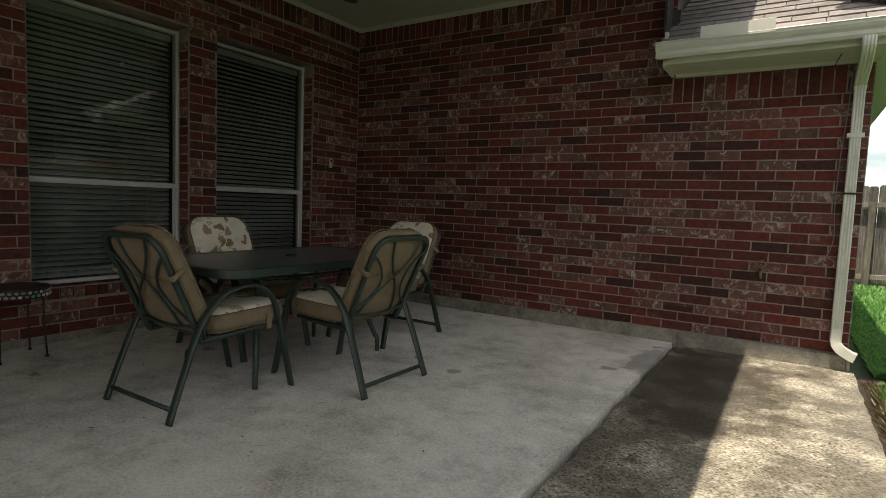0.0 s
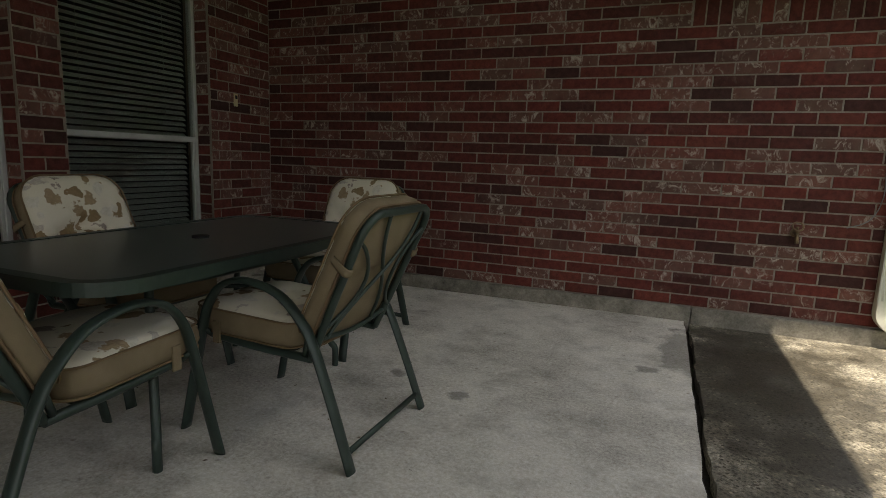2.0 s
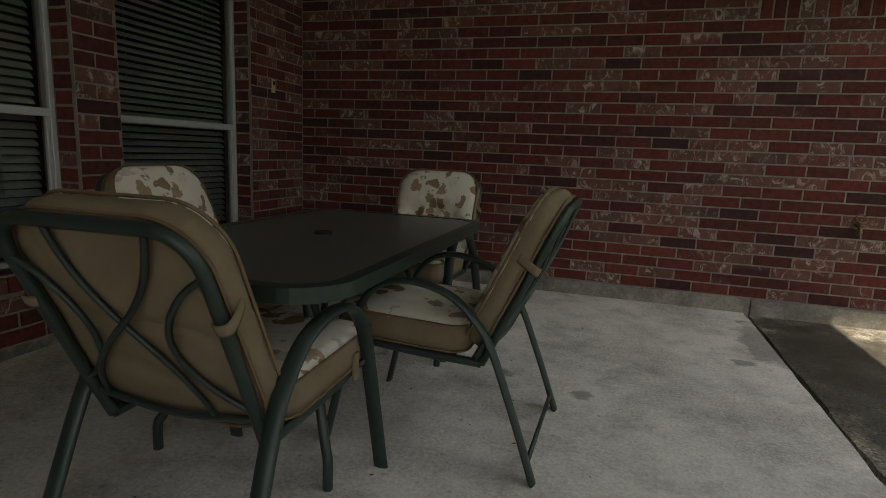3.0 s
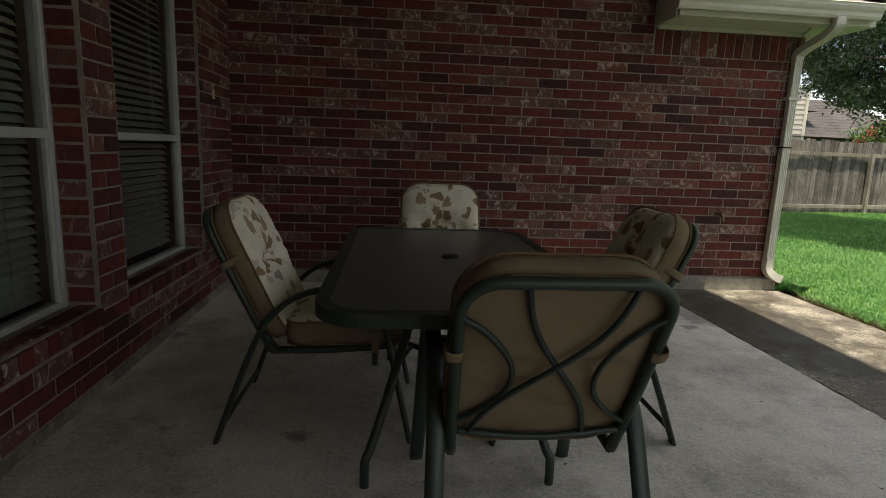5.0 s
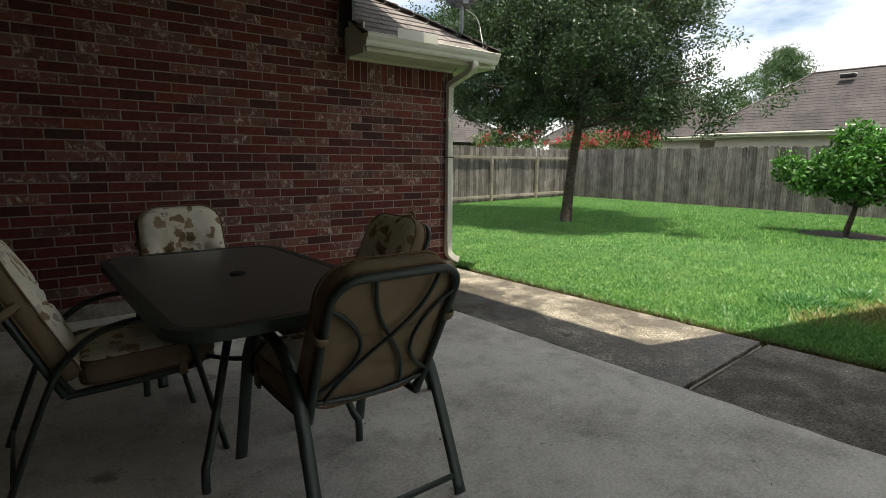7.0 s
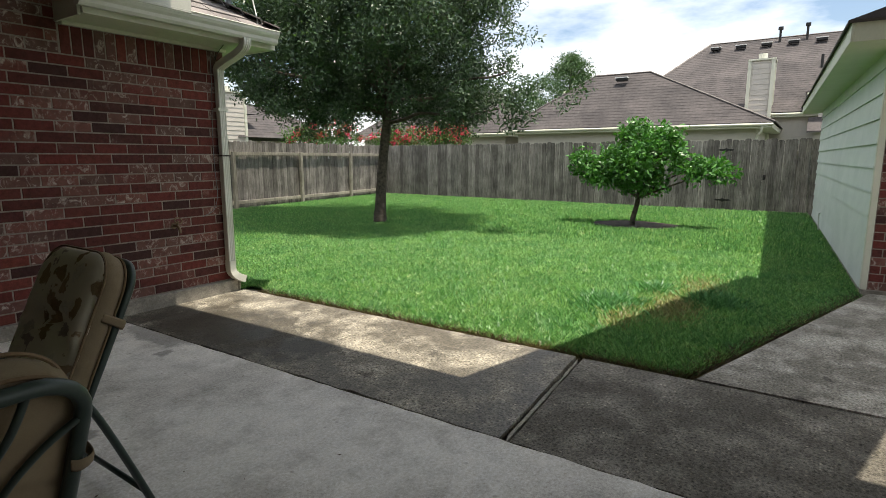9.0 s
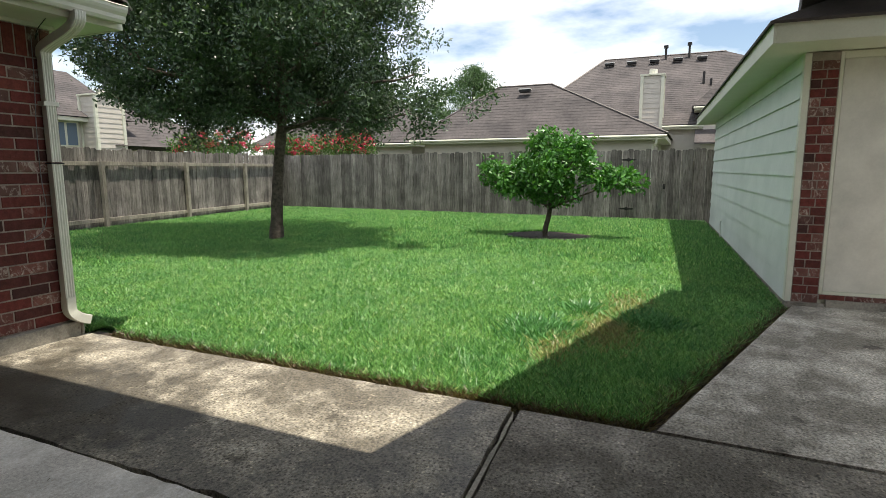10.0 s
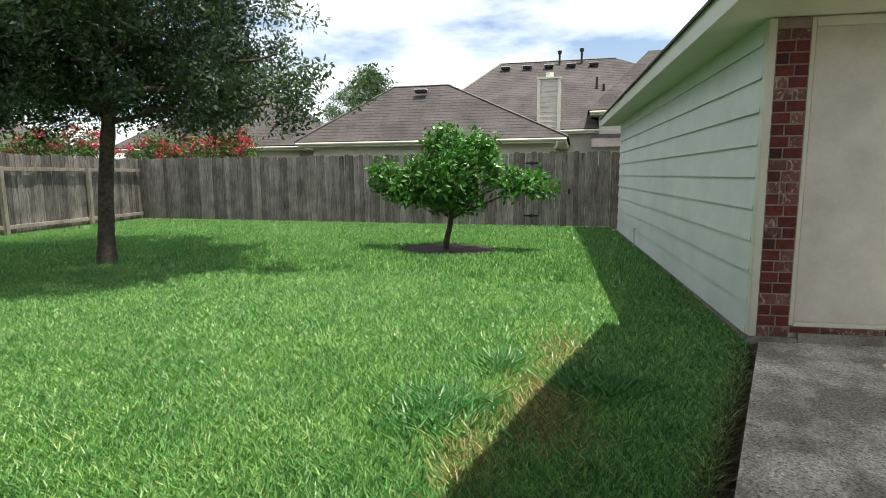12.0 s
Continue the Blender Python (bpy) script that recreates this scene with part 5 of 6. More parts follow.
lt = part("gate_latch", boxed(p.x - 0.008, p.x + 0.008, p.y - 0.03, p.y + 0.03, p.z - 0.06, p.z + 0.06, bevel=0.003), BLACK_METAL, far_fence, "small dark latch")
part("pull", tubed(smooth_path([(p.x - 0.008, p.y, p.z - 0.04), (p.x - 0.04, p.y, p.z), (p.x - 0.008, p.y, p.z + 0.04)], 4), 0.006, 6), BLACK_METAL, lt)


# ---- trees and bushes ----
def leaf_quads(rng, centres, per, spread, size, aspect=0.42, squash=0.8, droop=0.0):
    """Corners of small pointed leaves about the given centres."""
    c = np.repeat(np.asarray(centres), per, axis=0)
    n = len(c)
    p = c + np.clip(rng.normal(0, 1, (n, 3)), -1.7, 1.7) * np.array([spread, spread, spread * squash])
    a = rng.normal(0, 1, (n, 3))
    a[:, 2] -= droop
    a /= np.linalg.norm(a, axis=1, keepdims=True)
    b = np.cross(a, rng.normal(0, 1, (n, 3)))
    b /= np.linalg.norm(b, axis=1, keepdims=True)
    s = size * rng.uniform(0.65, 1.3, (n, 1))
    q = np.stack([p, p + a * s * 0.45 + b * s * aspect * 0.5, p + a * s, p + a * s * 0.45 - b * s * aspect * 0.5], axis=1)
    return q.reshape(-1, 3)


def limb(bm, a, b, r0, r1, rng, wob=0.06, n=6):
    a, b = Vector(a), Vector(b)
    pts = []
    for k in range(n + 1):
        t = k / n
        j = Vector((rng.uniform(-1, 1), rng.uniform(-1, 1), rng.uniform(-0.5, 0.8))) * wob * math.sin(math.pi * t) * (b - a).length
        pts.append(a.lerp(b, t) + j)
    tube(bm, smooth_path(pts, 2), r0, 7, taper=r1)
    return pts


rng = random.Random(21)
nrng = np.random.default_rng(21)
oak = root("oak_tree", "dark green oak tree with a full crown on the lawn", "tree", m=Matrix.Translation((-0.27, -0.05, 0)))
bm = bmesh.new()
fork = Vector((6.42, 7.70, 1.95))
tube(bm, smooth_path([(6.40, 7.90, -0.12), (6.40, 7.90, 0.05), (6.40, 7.87, 0.5), (6.40, 7.80, 1.2), fork, (6.43, 7.66, 2.5), (6.42, 7.75, 3.4)], 4), 0.128, 12, taper=0.07)
for v in bm.verts:
    if v.co.z < 0.15:
        v.co.x, v.co.y = 6.40 + (v.co.x - 6.40) * 1.16, 7.90 + (v.co.y - 7.90) * 1.16
    v.co += Vector((noise.noise(v.co * 6), noise.noise(v.co * 6 + Vector((9, 0, 0))), 0)) * 0.012
part("trunk", bm, BARK, oak, smooth=True)
bm = bmesh.new()
lobes = []


def in_crown(p):
    """A crown that is widest above its middle and leans a little with height."""
    r = 2.6 + 0.5 * (p.z - 2.25) if p.z < 4.3 else 3.62 * math.sqrt(max(0.0, 1 - ((p.z - 4.3) / 2.6) ** 2))
    r *= 1 + 0.16 * noise.noise(Vector((p.x * 0.7, p.y * 0.7, p.z * 0.9)))
    far = math.hypot(p.x - 6.3, p.y - 8.2)
    if p.y > 7.6 and p.z < 1.95 + 0.30 * max(0.0, far - 1.6) + 0.3 * noise.noise(p * 1.3):
        return False
    if p.z < 1.92 + 0.45 * noise.noise(p * 1.6) or p.y < 5.35 + 0.3 * noise.noise(p * 1.7):
        return False
    return ((p.x - 6.3) / (0.85 * r + 0.01)) ** 2 + ((p.y - 7.9 - 0.25 * (p.z - 2.2)) / (r + 0.01)) ** 2 < 1


ends = [(4.2, 9.6, 3.3), (5.2, 11.2, 3.0), (7.6, 11.0, 3.2), (8.6, 8.4, 3.5), (8.0, 6.0, 3.2), (6.2, 4.9, 2.7), (4.6, 6.2, 3.3), (4.1, 7.9, 3.9), (6.2, 9.8, 4.9), (7.3, 7.3, 5.2), (5.4, 7.0, 5.2), (6.4, 8.3, 5.7), (6.6, 5.7, 4.2), (6.3, 11.6, 4.2), (5.0, 9.2, 4.6), (8.2, 9.8, 4.5), (4.9, 4.9, 3.9), (7.9, 7.2, 2.6), (5.6, 8.6, 2.6), (6.8, 10.0, 2.5), (5.3, 10.3, 2.4)]
for e in ends:
    start = fork.lerp(Vector((6.43, 7.66, 2.9)), rng.random())
    lb = bmesh.new()
    pts = limb(lb, start, e, 0.055, 0.012, rng)
    part("limb", lb, BARK, oak, smooth=True)
    lobes.append((Vector(e), rng.uniform(0.85, 1.25)))
    for k in (3, 4, 5):
        q = Vector(e) + Vector((rng.uniform(-1, 1), rng.uniform(-1, 1), rng.uniform(-0.6, 0.8)))
        if in_crown(q):
            limb(bm, pts[k], q, 0.018, 0.005, rng, n=4)
        lobes.append((q, rng.uniform(0.5, 0.85)))
limb(bm, fork, (6.3, 4.75, 2.15), 0.04, 0.008, rng)
lobes += [(Vector((6.3, 4.62, 2.15)), 0.36), (Vector((6.2, 5.5, 2.25)), 0.5), (Vector((6.1, 6.0, 2.1)), 0.5)]
tagged(part("twigs", bm, BARK, oak, smooth=True), kind="stuff")
centres = []
for c, r in lobes:
    for _ in range(int(26 * r)):
        d = Vector((rng.gauss(0, 1), rng.gauss(0, 1), rng.gauss(0, 0.75))).normalized() * r * rng.uniform(0.35, 1.05)
        p = c + d
        low = p.z < 2.5 and 5.8 < p.x < 6.8 and p.y < 6.5
        if p.z > 1.75 and (in_crown(p) or low):
            centres.append(tuple(p))
while len(centres) < 1800:
    p = Vector((rng.uniform(3, 9.6), rng.uniform(4, 12.6), rng.uniform(1.75, 6.8)))
    if in_crown(p) and noise.noise(p * 0.95) > (0.15 if p.y > 10.0 else 0.02):
        centres.append(tuple(p))
for _ in range(260):
    p = Vector((6.35 + rng.gauss(0, 0.85), 8.0 + rng.gauss(0, 1.15), 3.7 + rng.gauss(0, 0.85)))
    if in_crown(p):
        centres.append(tuple(p))
crown = mesh_stuff("crown", leaf_quads(nrng, centres, 112, 0.132, 0.074, 0.42, 0.8, 0.2), 4, OAK_LEAF, "dense small dark green leaves", "", "")
crown.parent = oak

citrus = root("citrus_tree", "small bright green citrus tree in a round bed", "tree")
bm = bmesh.new()
tube(bm, smooth_path([(8.46, 3.33, -0.1), (8.46, 3.33, 0.1), (8.45, 3.27, 0.35), (8.45, 3.24, 0.55)], 4), 0.055, 9, taper=0.042)
part("trunk", bm, BARK, citrus, smooth=True)
bm = bmesh.new()
centres = []
for c, r, rz in (((8.45, 3.25, 1.35), 0.62, 0.52), ((8.40, 3.75, 1.15), 0.45, 0.38), ((8.5, 2.85, 1.45), 0.45, 0.42), ((8.45, 4.35, 1.18), 0.30, 0.20), ((8.45, 4.05, 1.0), 0.35, 0.25), ((8.45, 1.85, 1.05), 0.27, 0.20), ((8.45, 2.3, 1.1), 0.33, 0.22), ((8.3, 3.2, 0.85), 0.5, 0.25), ((8.45, 3.35, 1.78), 0.30, 0.22), ((8.9, 3.3, 1.2), 0.5, 0.4), ((8.45, 2.75, 1.72), 0.18, 0.18), ((8.0, 3.3, 1.25), 0.4, 0.35)):
    lb = bmesh.new()
    limb(lb, (8.45, 3.25, 0.5), c, 0.025, 0.008, rng, n=4)
    part("limb", lb, BARK, citrus, smooth=True)
    for _ in range(int(105 * r)):
        d = Vector((rng.gauss(0, 1), rng.gauss(0, 1), rng.gauss(0, 1))).normalized() * rng.uniform(0.5, 1.08)
        centres.append((c[0] + d.x * r, c[1] + d.y * r, c[2] + d.z * rz))
bm.free()
crown = mesh_stuff("crown", leaf_quads(nrng, centres, 16, 0.075, 0.105, 0.5, 0.9, 0.25), 4, CITRUS_LEAF, "glossy bright green leaves", "", "")
crown.parent = citrus
bm = bmesh.new()
prism(bm, [(8.55 + (0.72 + 0.08 * math.sin(3 * a)) * math.cos(a), 3.3 + (0.86 + 0.06 * math.cos(5 * a)) * math.sin(a)) for a in (2 * math.pi * k / 40 for k in range(40))], -0.12, -0.035)
structure("bed", bm, SOIL, "round bed of dark bare soil under the citrus tree", "soil bed")


def flowering_bush(x, y, z0, z1, r, n, label, flowers):
    b = root("crape_myrtle", label, "bush", "bushes behind the fence")
    bm = bmesh.new()
    cs = []
    for k in range(7):
        e = (x + rng.uniform(-r, r) * 0.8, y + rng.uniform(-r, r), rng.uniform(z0 + 0.6 * (z1 - z0), z1 - 0.2))
        sb = bmesh.new()
        limb(sb, (x, y, -0.1), e, 0.035, 0.01, rng, n=4)
        part("stem", sb, BARK, b, smooth=True)
    bm.free()
    for _ in range(n):
        d = Vector((rng.gauss(0, 1), rng.gauss(0, 1), rng.gauss(0, 1))).normalized() * rng.uniform(0.3, 1.0)
        cs.append((x + d.x * r, y + d.y * r, (z0 + z1) / 2 + d.z * (z1 - z0) / 2))
    c = mesh_stuff("crown", leaf_quads(nrng, cs, 34, 0.17, 0.11, 0.5), 4, BUSH_LEAF, "mid green leaves", "", "")
    c.parent = b
    if flowers:
        fs = [p for p in cs if p[2] > (z0 + z1) / 2 - 0.15][:flowers]
        f = mesh_stuff("blossom", leaf_quads(nrng, fs, 60, 0.11, 0.075, 0.9), 4, RED_PETAL, "bright red flower clusters", "", "")
        f.parent = b


flowering_bush(16.2, 13.0, 1.3, 2.85, 1.2, 110, "red-flowering crape myrtle behind the fence", 26)
flowering_bush(16.6, 15.6, 1.3, 2.75, 1.1, 90, "red-flowering crape myrtle by the fence corner", 15)
flowering_bush(15.8, 18.6, 1.2, 3.1, 1.3, 100, "leafy crape myrtle with few red flowers behind the fence", 12)
flowering_bush(14.7, 19.3, 1.2, 3.0, 0.9, 70, "leafy crape myrtle with few red flowers beyond the fence", 8)

pine = root("pine_tree", "distant green pine above the roofs", "tree")
bm = bmesh.new()
tube(bm, [(46, 19.2, -0.1), (46, 19.2, 5), (46, 19.0, 10.0)], 0.28, 8, taper=0.06)
part("trunk", bm, BARK, pine, smooth=True)
cs = []
for k in range(140):
    z = rng.uniform(5.0, 10.2)
    r = 3.9 * (1.0 - ((z - 5.0) / 5.4) ** 1.6) + 0.25
    a = rng.uniform(0, 2 * math.pi)
    q = r * rng.uniform(0.3, 1.0)
    cs.append((46 + q * math.cos(a), 19.2 + q * math.sin(a), z))
crown = mesh_stuff("crown", leaf_quads(nrng, cs, 120, 0.36, 0.36, 0.16, 0.6), 4, PINE_LEAF, "tufts of green needles", "", "")
crown.parent = pine


# ---- neighbouring houses ----
def far_roof(bm, x0, x1, y0, y1, z, xr0, xr1, yr0, yr1, zr, step=0.0):
    """A hip roof from the eaves rectangle to the ridge rectangle or line, in stepped courses of shingles."""
    n = max(2, int(math.hypot(xr0 - x0, zr - z) / 0.22))
    prev = None
    for k in range(n + 1):
        t = k / n
        ring = [(x0 + (xr0 - x0) * t, y0 + (yr0 - y0) * t), (x1 + (xr1 - x1) * t, y0 + (yr0 - y0) * t), (x1 + (xr1 - x1) * t, y1 + (yr1 - y1) * t), (x0 + (xr0 - x0) * t, y1 + (yr1 - y1) * t)]
        zz = z + (zr - z) * t
        lo = [bm.verts.new((a, b, zz)) for a, b in ring]
        hi = [bm.verts.new((a, b, zz + 0.009)) for a, b in ring]
        if prev:
            for i in range(4):
                bm.faces.new((prev[i], prev[(i + 1) % 4], lo[(i + 1) % 4], lo[i]))
        for i in range(4):
            bm.faces.new((lo[i], lo[(i + 1) % 4], hi[(i + 1) % 4], hi[i]))
        prev = hi
    bm.faces.new(prev)


def hip_caps(roof, eaves, ridge):
    for a, b in zip(eaves, ridge):
        part("hip_cap", tubed([a, b], 0.055, 6, flat=0.6), SHINGLE, roof, "paler hip shingles")


def siding_wall(parent, x0, x1, y0, y1, z1, mat=FAR_SIDING):
    """Four walls of lapped boards in one mesh."""
    bm = bmesh.new()
    z = -0.1
    while z < z1:
        h = min(0.2, z1 - z)
        vs = box(bm, x0, x1, y0, y1, z, z + h)
        for v in vs[:4]:
            v.co.x += math.copysign(0.018, v.co.x - (x0 + x1) / 2)
            v.co.y += math.copysign(0.018, v.co.y - (y0 + y1) / 2)
        z += 0.2
    tagged(part("wall", bm, mat, parent), kind="stuff")


def eave(parent, x0, x1, y0, y1, z):
    part("fascia", boxed(x0 - 0.02, x1 + 0.02, y0 - 0.02, y1 + 0.02, z - 0.16, z - 0.002, bevel=0.01), CREAM_TRIM, parent)
    part("gutter", tubed([(x0 - 0.07, y0 - 0.05, z - 0.05), (x0 - 0.07, y1 + 0.05, z - 0.05)], 0.05, 6), CREAM_TRIM, parent)


def box_vent(roof, x, y, z):
    v = part("roof_vent", boxed(x - 0.22, x + 0.05, y - 0.22, y + 0.22, z - 0.02, z + 0.09, bevel=0.015), BLACK_METAL, roof, "dark box vent")
    part("vent_top", boxed(x - 0.24, x + 0.06, y - 0.24, y + 0.24, z + 0.091, z + 0.13), WHITE_TUBE, v, "pale sheet-metal top")


def stack_pipe(roof, x, y, z0, z1, cap):
    p = part("stack_pipe", tubed([(x, y, z0), (x, y, z1)], 0.055, 9), BLACK_METAL, roof)
    if cap:
        part("cap", tubed([(x, y, z1 - 0.02), (x, y, z1 + 0.12)], 0.11, 9), BLACK_METAL, p)


def chimney(parent, x0, x1, y0, y1, z0, z1):
    bm = bmesh.new()
    z = z0
    while z < z1:
        vs = box(bm, x0, x1, y0, y1, z, min(z + 0.2, z1))
        for v in vs[:4]:
            v.co.x += math.copysign(0.016, v.co.x - (x0 + x1) / 2)
            v.co.y += math.copysign(0.016, v.co.y - (y0 + y1) / 2)
        z += 0.2
    c = tagged(part("chimney", bm, FAR_SIDING, parent, "cream lap-sided chimney"), kind="stuff")
    for xx, yy in ((x0, y0), (x1, y0), (x1, y1), (x0, y1)):
        part("corner_board", boxed(xx - 0.06, xx + 0.06, yy - 0.06, yy + 0.06, z0, z1), CREAM_TRIM, c)
    part("cap", boxed(x0 - 0.08, x1 + 0.08, y0 - 0.08, y1 + 0.08, z1, z1 + 0.06), CREAM_TRIM, c)
    part("flue", tubed([((x0 + x1) / 2, (y0 + y1) / 2, z1 + 0.06), ((x0 + x1) / 2, (y0 + y1) / 2, z1 + 0.30)], 0.16, 12), GUTTER_PAINT, c)


ha = root("house", "cream neighbouring garage with a brown hip roof behind the fence", "house")
siding_wall(ha, 18.45, 24.6, 2.1, 10.7, 2.22)
eave(ha, 18.05, 25.0, 1.65, 11.1, 2.38)
bm = bmesh.new()
far_roof(bm, 17.97, 25.1, 1.55, 11.2, 2.39, 21.5, 21.5, 6.3, 8.56, 4.72)
ra = part("roof", bm, SHINGLE_FAR, ha)
hip_caps(ra, [(17.97, 1.55, 2.41), (17.97, 11.2, 2.41), (21.5, 6.3, 4.74)], [(21.5, 6.3, 4.74), (21.5, 8.56, 4.74), (21.5, 8.56, 4.74)])
box_vent(ra, 20.75, 7.2, 4.36)
part("downspout", tubed(smooth_path([(18.0, 1.9, 2.28), (18.1, 1.95, 2.08), (18.38, 2.06, 1.95), (18.40, 2.06, 1.2), (18.40, 2.06, 0)], 5), 0.045, 6), GUTTER_PAINT, ha)

hb = root("house", "large cream neighbouring house with a tall brown roof and chimney", "house")
siding_wall(hb, 23.4, 37, -8.0, 8.3, 2.85)
eave(hb, 23.0, 37.4, -8.4, 8.7, 3.0)
bm = bmesh.new()
far_roof(bm, 22.9, 37.5, -8.5, 8.8, 3.02, 30.0, 30.4, -0.5, 5.4, 7.05)
rb = part("roof", bm, SHINGLE_FAR, hb)
hip_caps(rb, [(22.9, 8.8, 3.04), (30.0, 5.4, 7.07)], [(30.0, 5.4, 7.07), (30.0, -0.5, 7.07)])
chimney(hb, 22.75, 23.55, 2.05, 2.85, -0.1, 5.0)
for y in (5.0, 3.9, 2.8, 1.7, 0.6):
    box_vent(rb, 29.1, y, 6.60)
for y, zz in ((2.3, 7.35), (1.2, 7.4)):
    stack_pipe(rb, 29.5, y, 6.7, zz, True)
stack_pipe(rb, 26.5, 0.5, 5.0, 5.6, False)
stack_pipe(rb, 26.3, 0.2, 4.9, 5.25, False)
hc = root("house", "cream house wing with a brown gabled roof behind the garage", "house")
siding_wall(hc, 22.9, 27, -7.0, 0.45, 3.5)
eave(hc, 22.6, 27.4, -7.4, 0.8, 3.68)
bm = bmesh.new()
far_roof(bm, 22.5, 27.5, -7.5, 0.9, 3.7, 24.9, 25.1, -4.3, -1.5, 6.3)
part("roof", bm, SHINGLE_FAR, hc)
part("bay", boxed(22.2, 22.9, -0.4, 0.5, -0.1, 2.3), FAR_SIDING, hc)
bm = bmesh.new()
slab(bm, [(21.9, -0.6, 2.25), (21.9, 0.75, 2.25), (22.9, 0.75, 2.8), (22.9, -0.6, 2.8)], 0.06)
part("bay_roof", bm, SHINGLE_FAR, hc)

hd = root("house", "two-storey cream house with a lap-sided chimney beyond the fence", "house", m=Matrix.Translation((-0.87, 0.67, 0)))
siding_wall(hd, 6.0, 13.9, 22.6, 30, 3.1)
eave(hd, 5.6, 14.2, 22.2, 30.4, 3.28)
bm = bmesh.new()
far_roof(bm, 5.5, 15.8, 22.1, 30.5, 3.3, 9.8, 15.6, 26.2, 26.4, 5.6)
part("roof", bm, SHINGLE_FAR, hd)
chimney(hd, 13.7, 14.85, 21.7, 22.6, -0.1, 4.15)
w = part("window", boxed(12.0, 13.5, 22.52, 22.575, 2.15, 3.12), CREAM_TRIM, hd, "white-framed triple window")
for k in range(3):
    part("pane", boxed(12.08 + 0.48 * k, 12.46 + 0.48 * k, 22.50, 22.515, 2.2, 3.06), FAR_GLASS, w)
siding_wall(hd, 14.9, 20, 22.8, 28, 2.1)
bm = bmesh.new()
far_roof(bm, 14.4, 21.0, 21.6, 28.5, 2.22, 16.8, 18.5, 24.4, 25.6, 4.0)
part("lower_roof", bm, SHINGLE_FAR, hd)

he = root("house", "neighbouring house with a brown roof half hidden by the oak", "house")
siding_wall(he, 20.6, 27, 12.4, 21, 2.25)
eave(he, 20.2, 27.4, 12.0, 21.4, 2.4)
bm = bmesh.new()
far_roof(bm, 20.1, 27.5, 11.9, 21.5, 2.42, 23.6, 24.0, 15.2, 18.2, 5.0)
part("roof", bm, SHINGLE_FAR, he)


# ---- lawn ----
def lawn_mask(x, y):
    """True where grass grows."""
    ok = (x > 0.865) & (y < 12.03 + (x - 0.9) * 0.1327) & (x < 12.85 + (y + 1.5) * 0.0295)
    ok &= y > 0.97 + 0.055 - (x - 0.80) * (0.97 + 0.06) / (3.85 - 0.80)
    ok &= ~((x > 3.8) & (y < -0.05 + (x - 4.05) * 0.0577))
    ok &= ~((x < 0.98) & (y > 4.95) & (y < 5.3))
    bed = ((x - 8.55) / 0.70) ** 2 + ((y - 3.3) / 0.84) ** 2 < 1
    return ok & ~bed


def blades(rng, x, y, w, h, lean, z=-0.088):
    n = len(x)
    a = rng.uniform(0, 2 * np.pi, n)
    hh = h * rng.uniform(0.55, 1.25, n)
    l = lean * rng.uniform(0.1, 1.0, n)
    b = a + rng.uniform(0.6, 2.5, n)
    ww = w * rng.uniform(0.7, 1.3, n)
    base = np.stack([x, y, np.full(n, z)], 1)
    side = np.stack([np.cos(b), np.sin(b), np.zeros(n)], 1) * ww[:, None] * 0.5
    tip = base + np.stack([np.cos(a) * l * hh, np.sin(a) * l * hh, hh], 1)
    mid = base + (tip - base) * 0.55 + np.stack([np.zeros(n), np.zeros(n), hh * 0.10], 1)
    return np.stack([base - side * 0.7, base + side * 0.7, mid + side, tip, mid - side], 1)[:, [0, 1, 2, 3, 4]].reshape(-1, 3)


grng = np.random.default_rng(5)


def sow(x0, x1, y0, y1, per_m2, w, h, lean, z=-0.088):
    n = int((x1 - x0) * (y1 - y0) * per_m2)
    x, y = grng.uniform(x0, x1, n), grng.uniform(y0, y1, n)
    keep = lawn_mask(x, y)
    dry = np.exp(-(((x - 2.45) / 0.36) ** 2 + ((y - 1.38) / 0.2) ** 2)) + 0.35 * np.exp(-(((x - 3.3) / 0.4) ** 2 + ((y - 1.3) / 0.14) ** 2)) + 0.5 * np.exp(-(((x - 1.88) / 0.25) ** 2 + ((y - 1.68) / 0.1) ** 2))
    keep &= grng.uniform(0, 1, n) > 0.97 * np.minimum(dry, 1.0)
    return blades(grng, x[keep], y[keep], w, h, lean, z)


mesh_stuff("lawn", np.concatenate([
    sow(0.78, 3.2, -0.2, 8.0, 19000, 0.0058, 0.056, 1.4, -0.075),
    sow(3.2, 6.0, -0.2, 10.0, 11000, 0.0072, 0.056, 1.4, -0.075),
    sow(0.78, 6.0, 8.0, 14.0, 3800, 0.012, 0.085, 0.9),
    sow(6.0, 10.0, 0.0, 14.0, 4000, 0.012, 0.085, 0.9),
    sow(10.0, 14.6, 0.0, 14.0, 2400, 0.015, 0.085, 0.9),
]), 5, GRASS, "freshly mown bright green lawn", "grass")
wx = np.concatenate([grng.normal(cx, s, n) for cx, cy, s, n in ((2.26, 1.91, 0.17, 1250), (2.84, 1.12, 0.15, 1100), (3.05, 1.70, 0.09, 380))])
wy = np.concatenate([grng.normal(cy, s, n) for cx, cy, s, n in ((2.26, 1.91, 0.13, 1250), (2.84, 1.12, 0.11, 1100), (3.05, 1.70, 0.07, 380))])
mesh_stuff("weeds", blades(grng, wx, wy, 0.010, 0.098, 1.6, -0.075), 5, WEED, "bluish green weeds in the lawn", "weeds")
dx = np.concatenate([grng.normal(2.45, 0.25, 2000), grng.normal(3.3, 0.32, 900), grng.normal(1.88, 0.2, 700)])
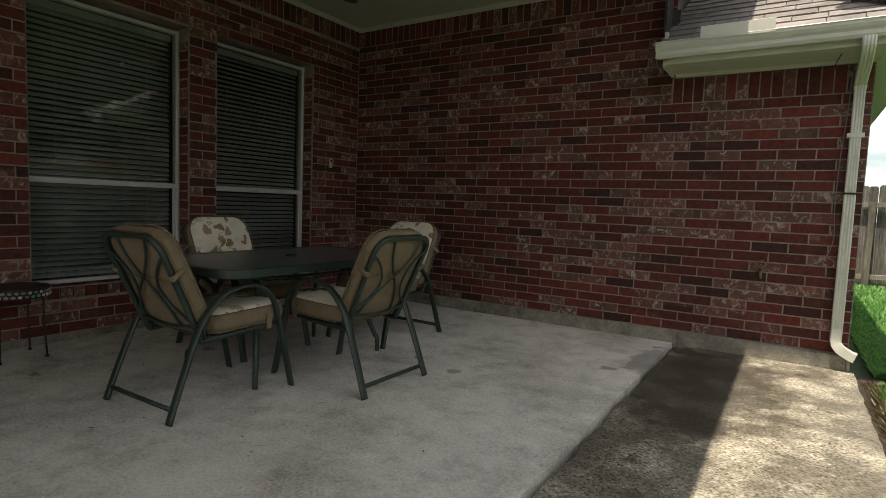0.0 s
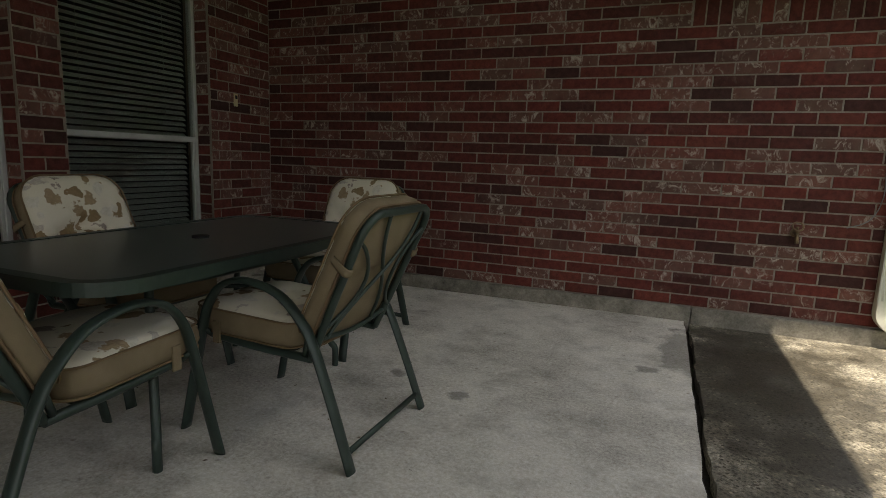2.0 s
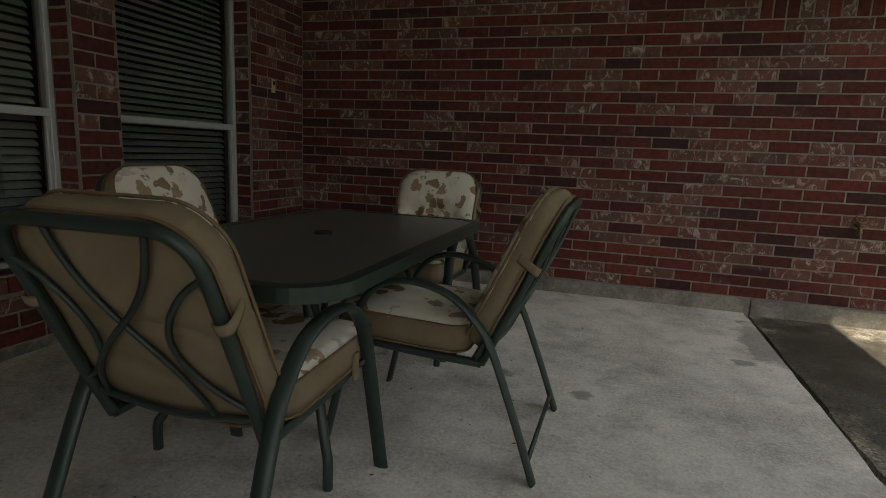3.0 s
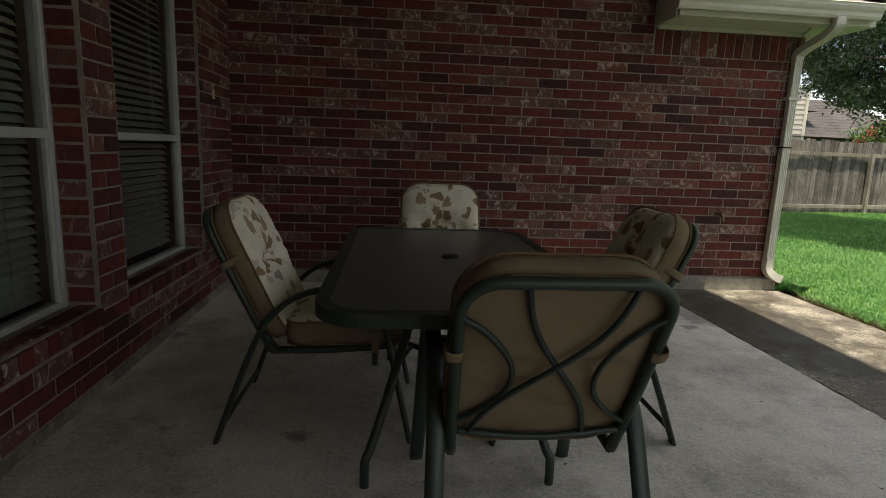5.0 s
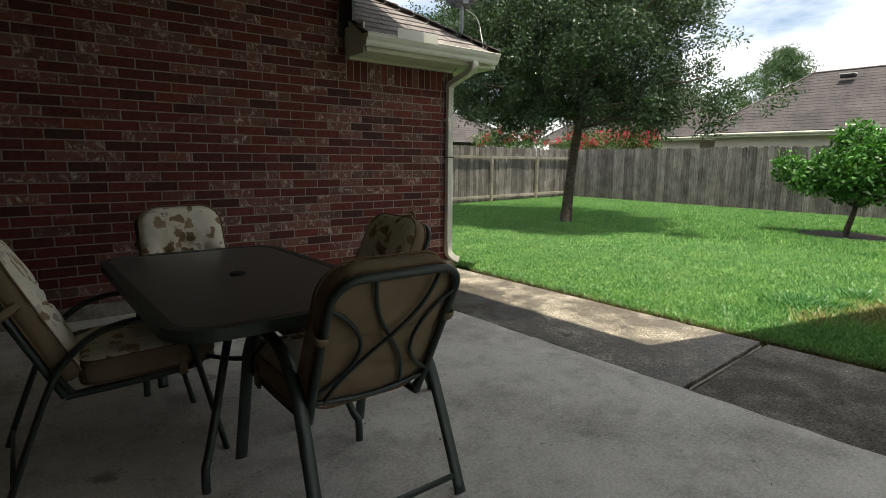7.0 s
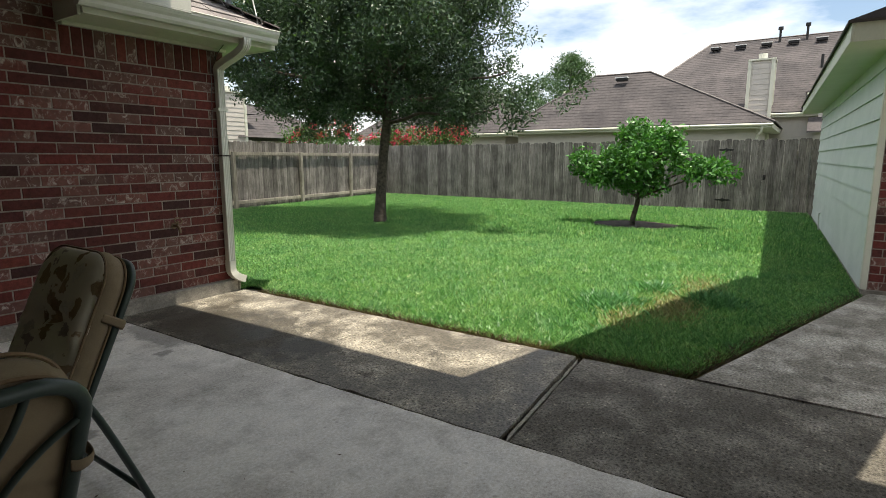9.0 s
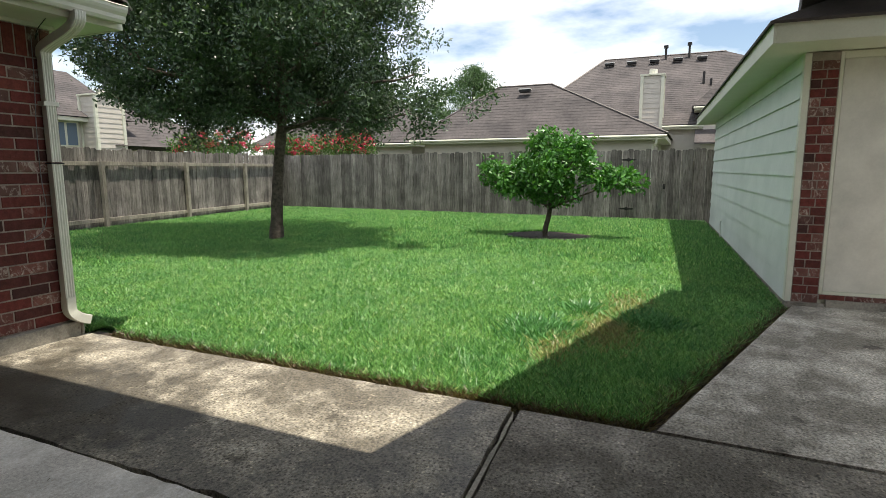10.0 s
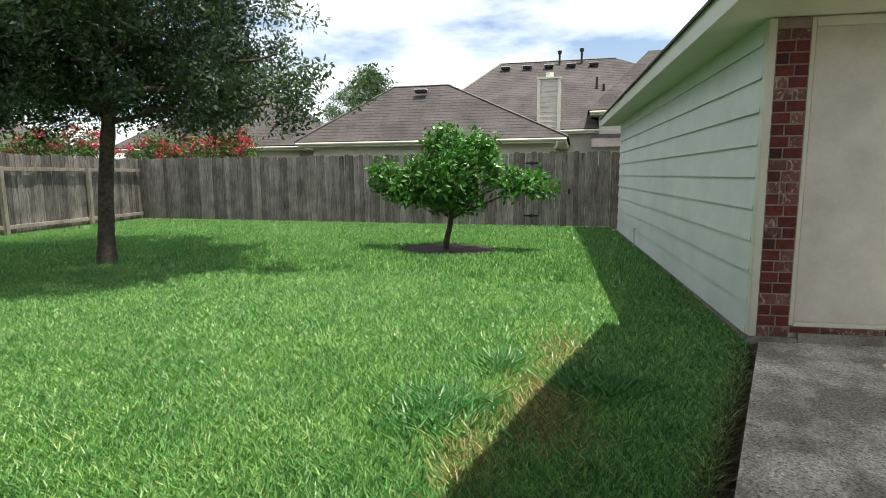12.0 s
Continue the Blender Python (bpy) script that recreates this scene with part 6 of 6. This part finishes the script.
dy = np.concatenate([grng.normal(1.38, 0.13, 2000), grng.normal(1.3, 0.11, 900), grng.normal(1.68, 0.07, 700)])
mesh_stuff("dry_grass", blades(grng, dx, dy, 0.007, 0.075, 1.5, -0.075), 5, DRY_GRASS, "dry straw-coloured grass patch in the lawn", "grass")
k = grng.uniform(0, 1, 6500)
ex = np.concatenate([grng.normal(0.845, 0.026, 6500), 0.86 + 3.02 * k[:4200] + grng.normal(0.0, 0.02, 4200)])
ey = np.concatenate([grng.uniform(1.0, 4.95, 6500), 1.01 - 1.03 * k[:4200] + grng.normal(0.0, 0.022, 4200)])
mesh_stuff("edge_grass", blades(grng, ex, ey, 0.007, 0.066, 1.6), 5, THATCH, "dark brown thatch along the slab edge", "grass")

# dry leaf scraps blown over the patio
lx, ly = grng.uniform(-3.9, -0.6, 70), grng.uniform(0.6, 4.9, 70)
scraps = leaf_quads(grng, np.stack([lx, ly, np.full(70, 0.004)], 1), 1, 0.0, 0.022, 0.45)
scraps[:, 2] = 0.004 + np.abs(scraps[:, 2] - 0.004) * 0.3
mesh_stuff("leaf_litter", scraps, 4, LITTER, "small dark dry leaf scraps on the patio slab", "leaf litter")

# ---- wall and roof pieces ----
near_all = lambda u, z: True
north = courses(4.88, 0.105, 2.90, [(3.515, 4.88, 2.03, 9.0)]) + soldiers(3.52, 4.88, 2.0298, 2.240) + soldiers(0.0, 3.47, 2.90, 3.10)
lay(wall_north, pose(WALL_X, WALL_Y, 0), north, lambda u, z: u > 2.05 and z < 2.3)
holes = [(WIN1[0] + 2.8, WIN1[1] + 2.8, 0.31, WIN1[3]), (WIN2[0] + 2.8, WIN2[1] + 2.8, 0.31, WIN2[3])]
west = courses(WALL_Y + 2.8 - 0.012, 0.055, 2.89, holes, 0.3) + soldiers(0.0, WALL_Y + 2.79, 2.89, 3.10)
lay(wall_west, pose(WALL_X, -2.8, 0, 0, 0, 90), west, lambda u, z: u > 4.2 and z < 2.6)
sills = soldiers(WIN1[0] + 2.8, WIN1[1] + 2.8, 0.312, 0.398, 0.086) + soldiers(WIN2[0] + 2.8, WIN2[1] + 2.8, 0.312, 0.398, 0.086)
lay(wall_west, pose(WALL_X + 0.014, -2.8, 0, 0, 0, 90), sills, near_all)
for yy in (WIN1[1], WIN2[1]):
    jamb = [(0.066, 0.415 + COURSE * (k + 0.5), 0.122 if k % 2 else 0.115, COURSE - GAP) for k in range(25)]
    lay(wall_west, pose(WALL_X - 0.140, yy + 0.008, 0), jamb, near_all)
    for k in range(13):
        ob = new("sill_brick", brick_mesh(0.081, 0.13))
        ob.parent = wall_west
        ob.matrix_world = pose(WALL_X - 0.055, yy - 1.182 + 0.091 * (k + 0.5), 0.397, -90, 0, 0)
pier = []
for k in range(27):
    z = 0.02 + COURSE * (k + 0.5)
    a = 0.122 if k % 2 else 0.086
    pier += [(a / 2, z, a - GAP, COURSE - GAP), (a + (0.212 - a) / 2, z, 0.212 - a - GAP, COURSE - GAP)]
lay(wall_pier, GARAGE @ pose(-0.004, -0.032, 0, 0, 0, -90), pier, near_all)
lay(wall_sill, GARAGE @ pose(-0.004, -0.25, 0, 0, 0, -90), soldiers(0.0, 5.7, 0.055, 0.106, 0.20), lambda u, z: u < 3)

shingle_mesh = {}


def shingle(w):
    key = round(w, 2)
    if key not in shingle_mesh:
        me = bpy.data.meshes.new("shingle")
        h = key / 2 - 0.003
        me.from_pydata([(-h, 0, 0.003), (h, 0, 0.003), (h, 0, 0.017), (-h, 0, 0.017), (-h, 0.165, 0.003), (h, 0.165, 0.003), (h, 0.165, 0.006), (-h, 0.165, 0.006)], [], [(0, 1, 2, 3), (3, 2, 6, 7), (0, 3, 7, 4), (1, 5, 6, 2)])
        me.materials.append(SHINGLE)
        shingle_mesh[key] = me
    return shingle_mesh[key]


rng = random.Random(12)
pitch = math.degrees(math.atan(SLOPE))
cosp = math.cos(math.atan(SLOPE))
for row in range(13):
    s = row * 0.145
    y = E_Y + s * cosp
    z = E_Z + (y - E_Y) * SLOPE
    right = E_X1 - (y - E_Y) - 0.01
    x = E_X0 + 0.005 - rng.uniform(0.0, 0.2)
    while x < right:
        w = rng.choice((0.17, 0.22, 0.30, 0.34))
        x0, x1 = max(x, E_X0 + 0.005), min(x + w, right)
        if x1 - x0 > 0.05:
            ob = new("shingle", shingle(x1 - x0))
            ob.parent = roof_wing
            ob.matrix_world = pose((x0 + x1) / 2, y - 0.01, z + rng.uniform(0, 0.004), pitch)
        x += w
for k in range(16):
    t = k * 0.115
    p = Vector((E_X1 - t, E_Y + t, E_Z + t * SLOPE + 0.022))
    ob = new("hip_shingle", shingle(0.24))
    ob.parent = roof_wing
    ob.matrix_world = Matrix.Translation(p) @ pose(0, 0, 0, 23, 0, 45)
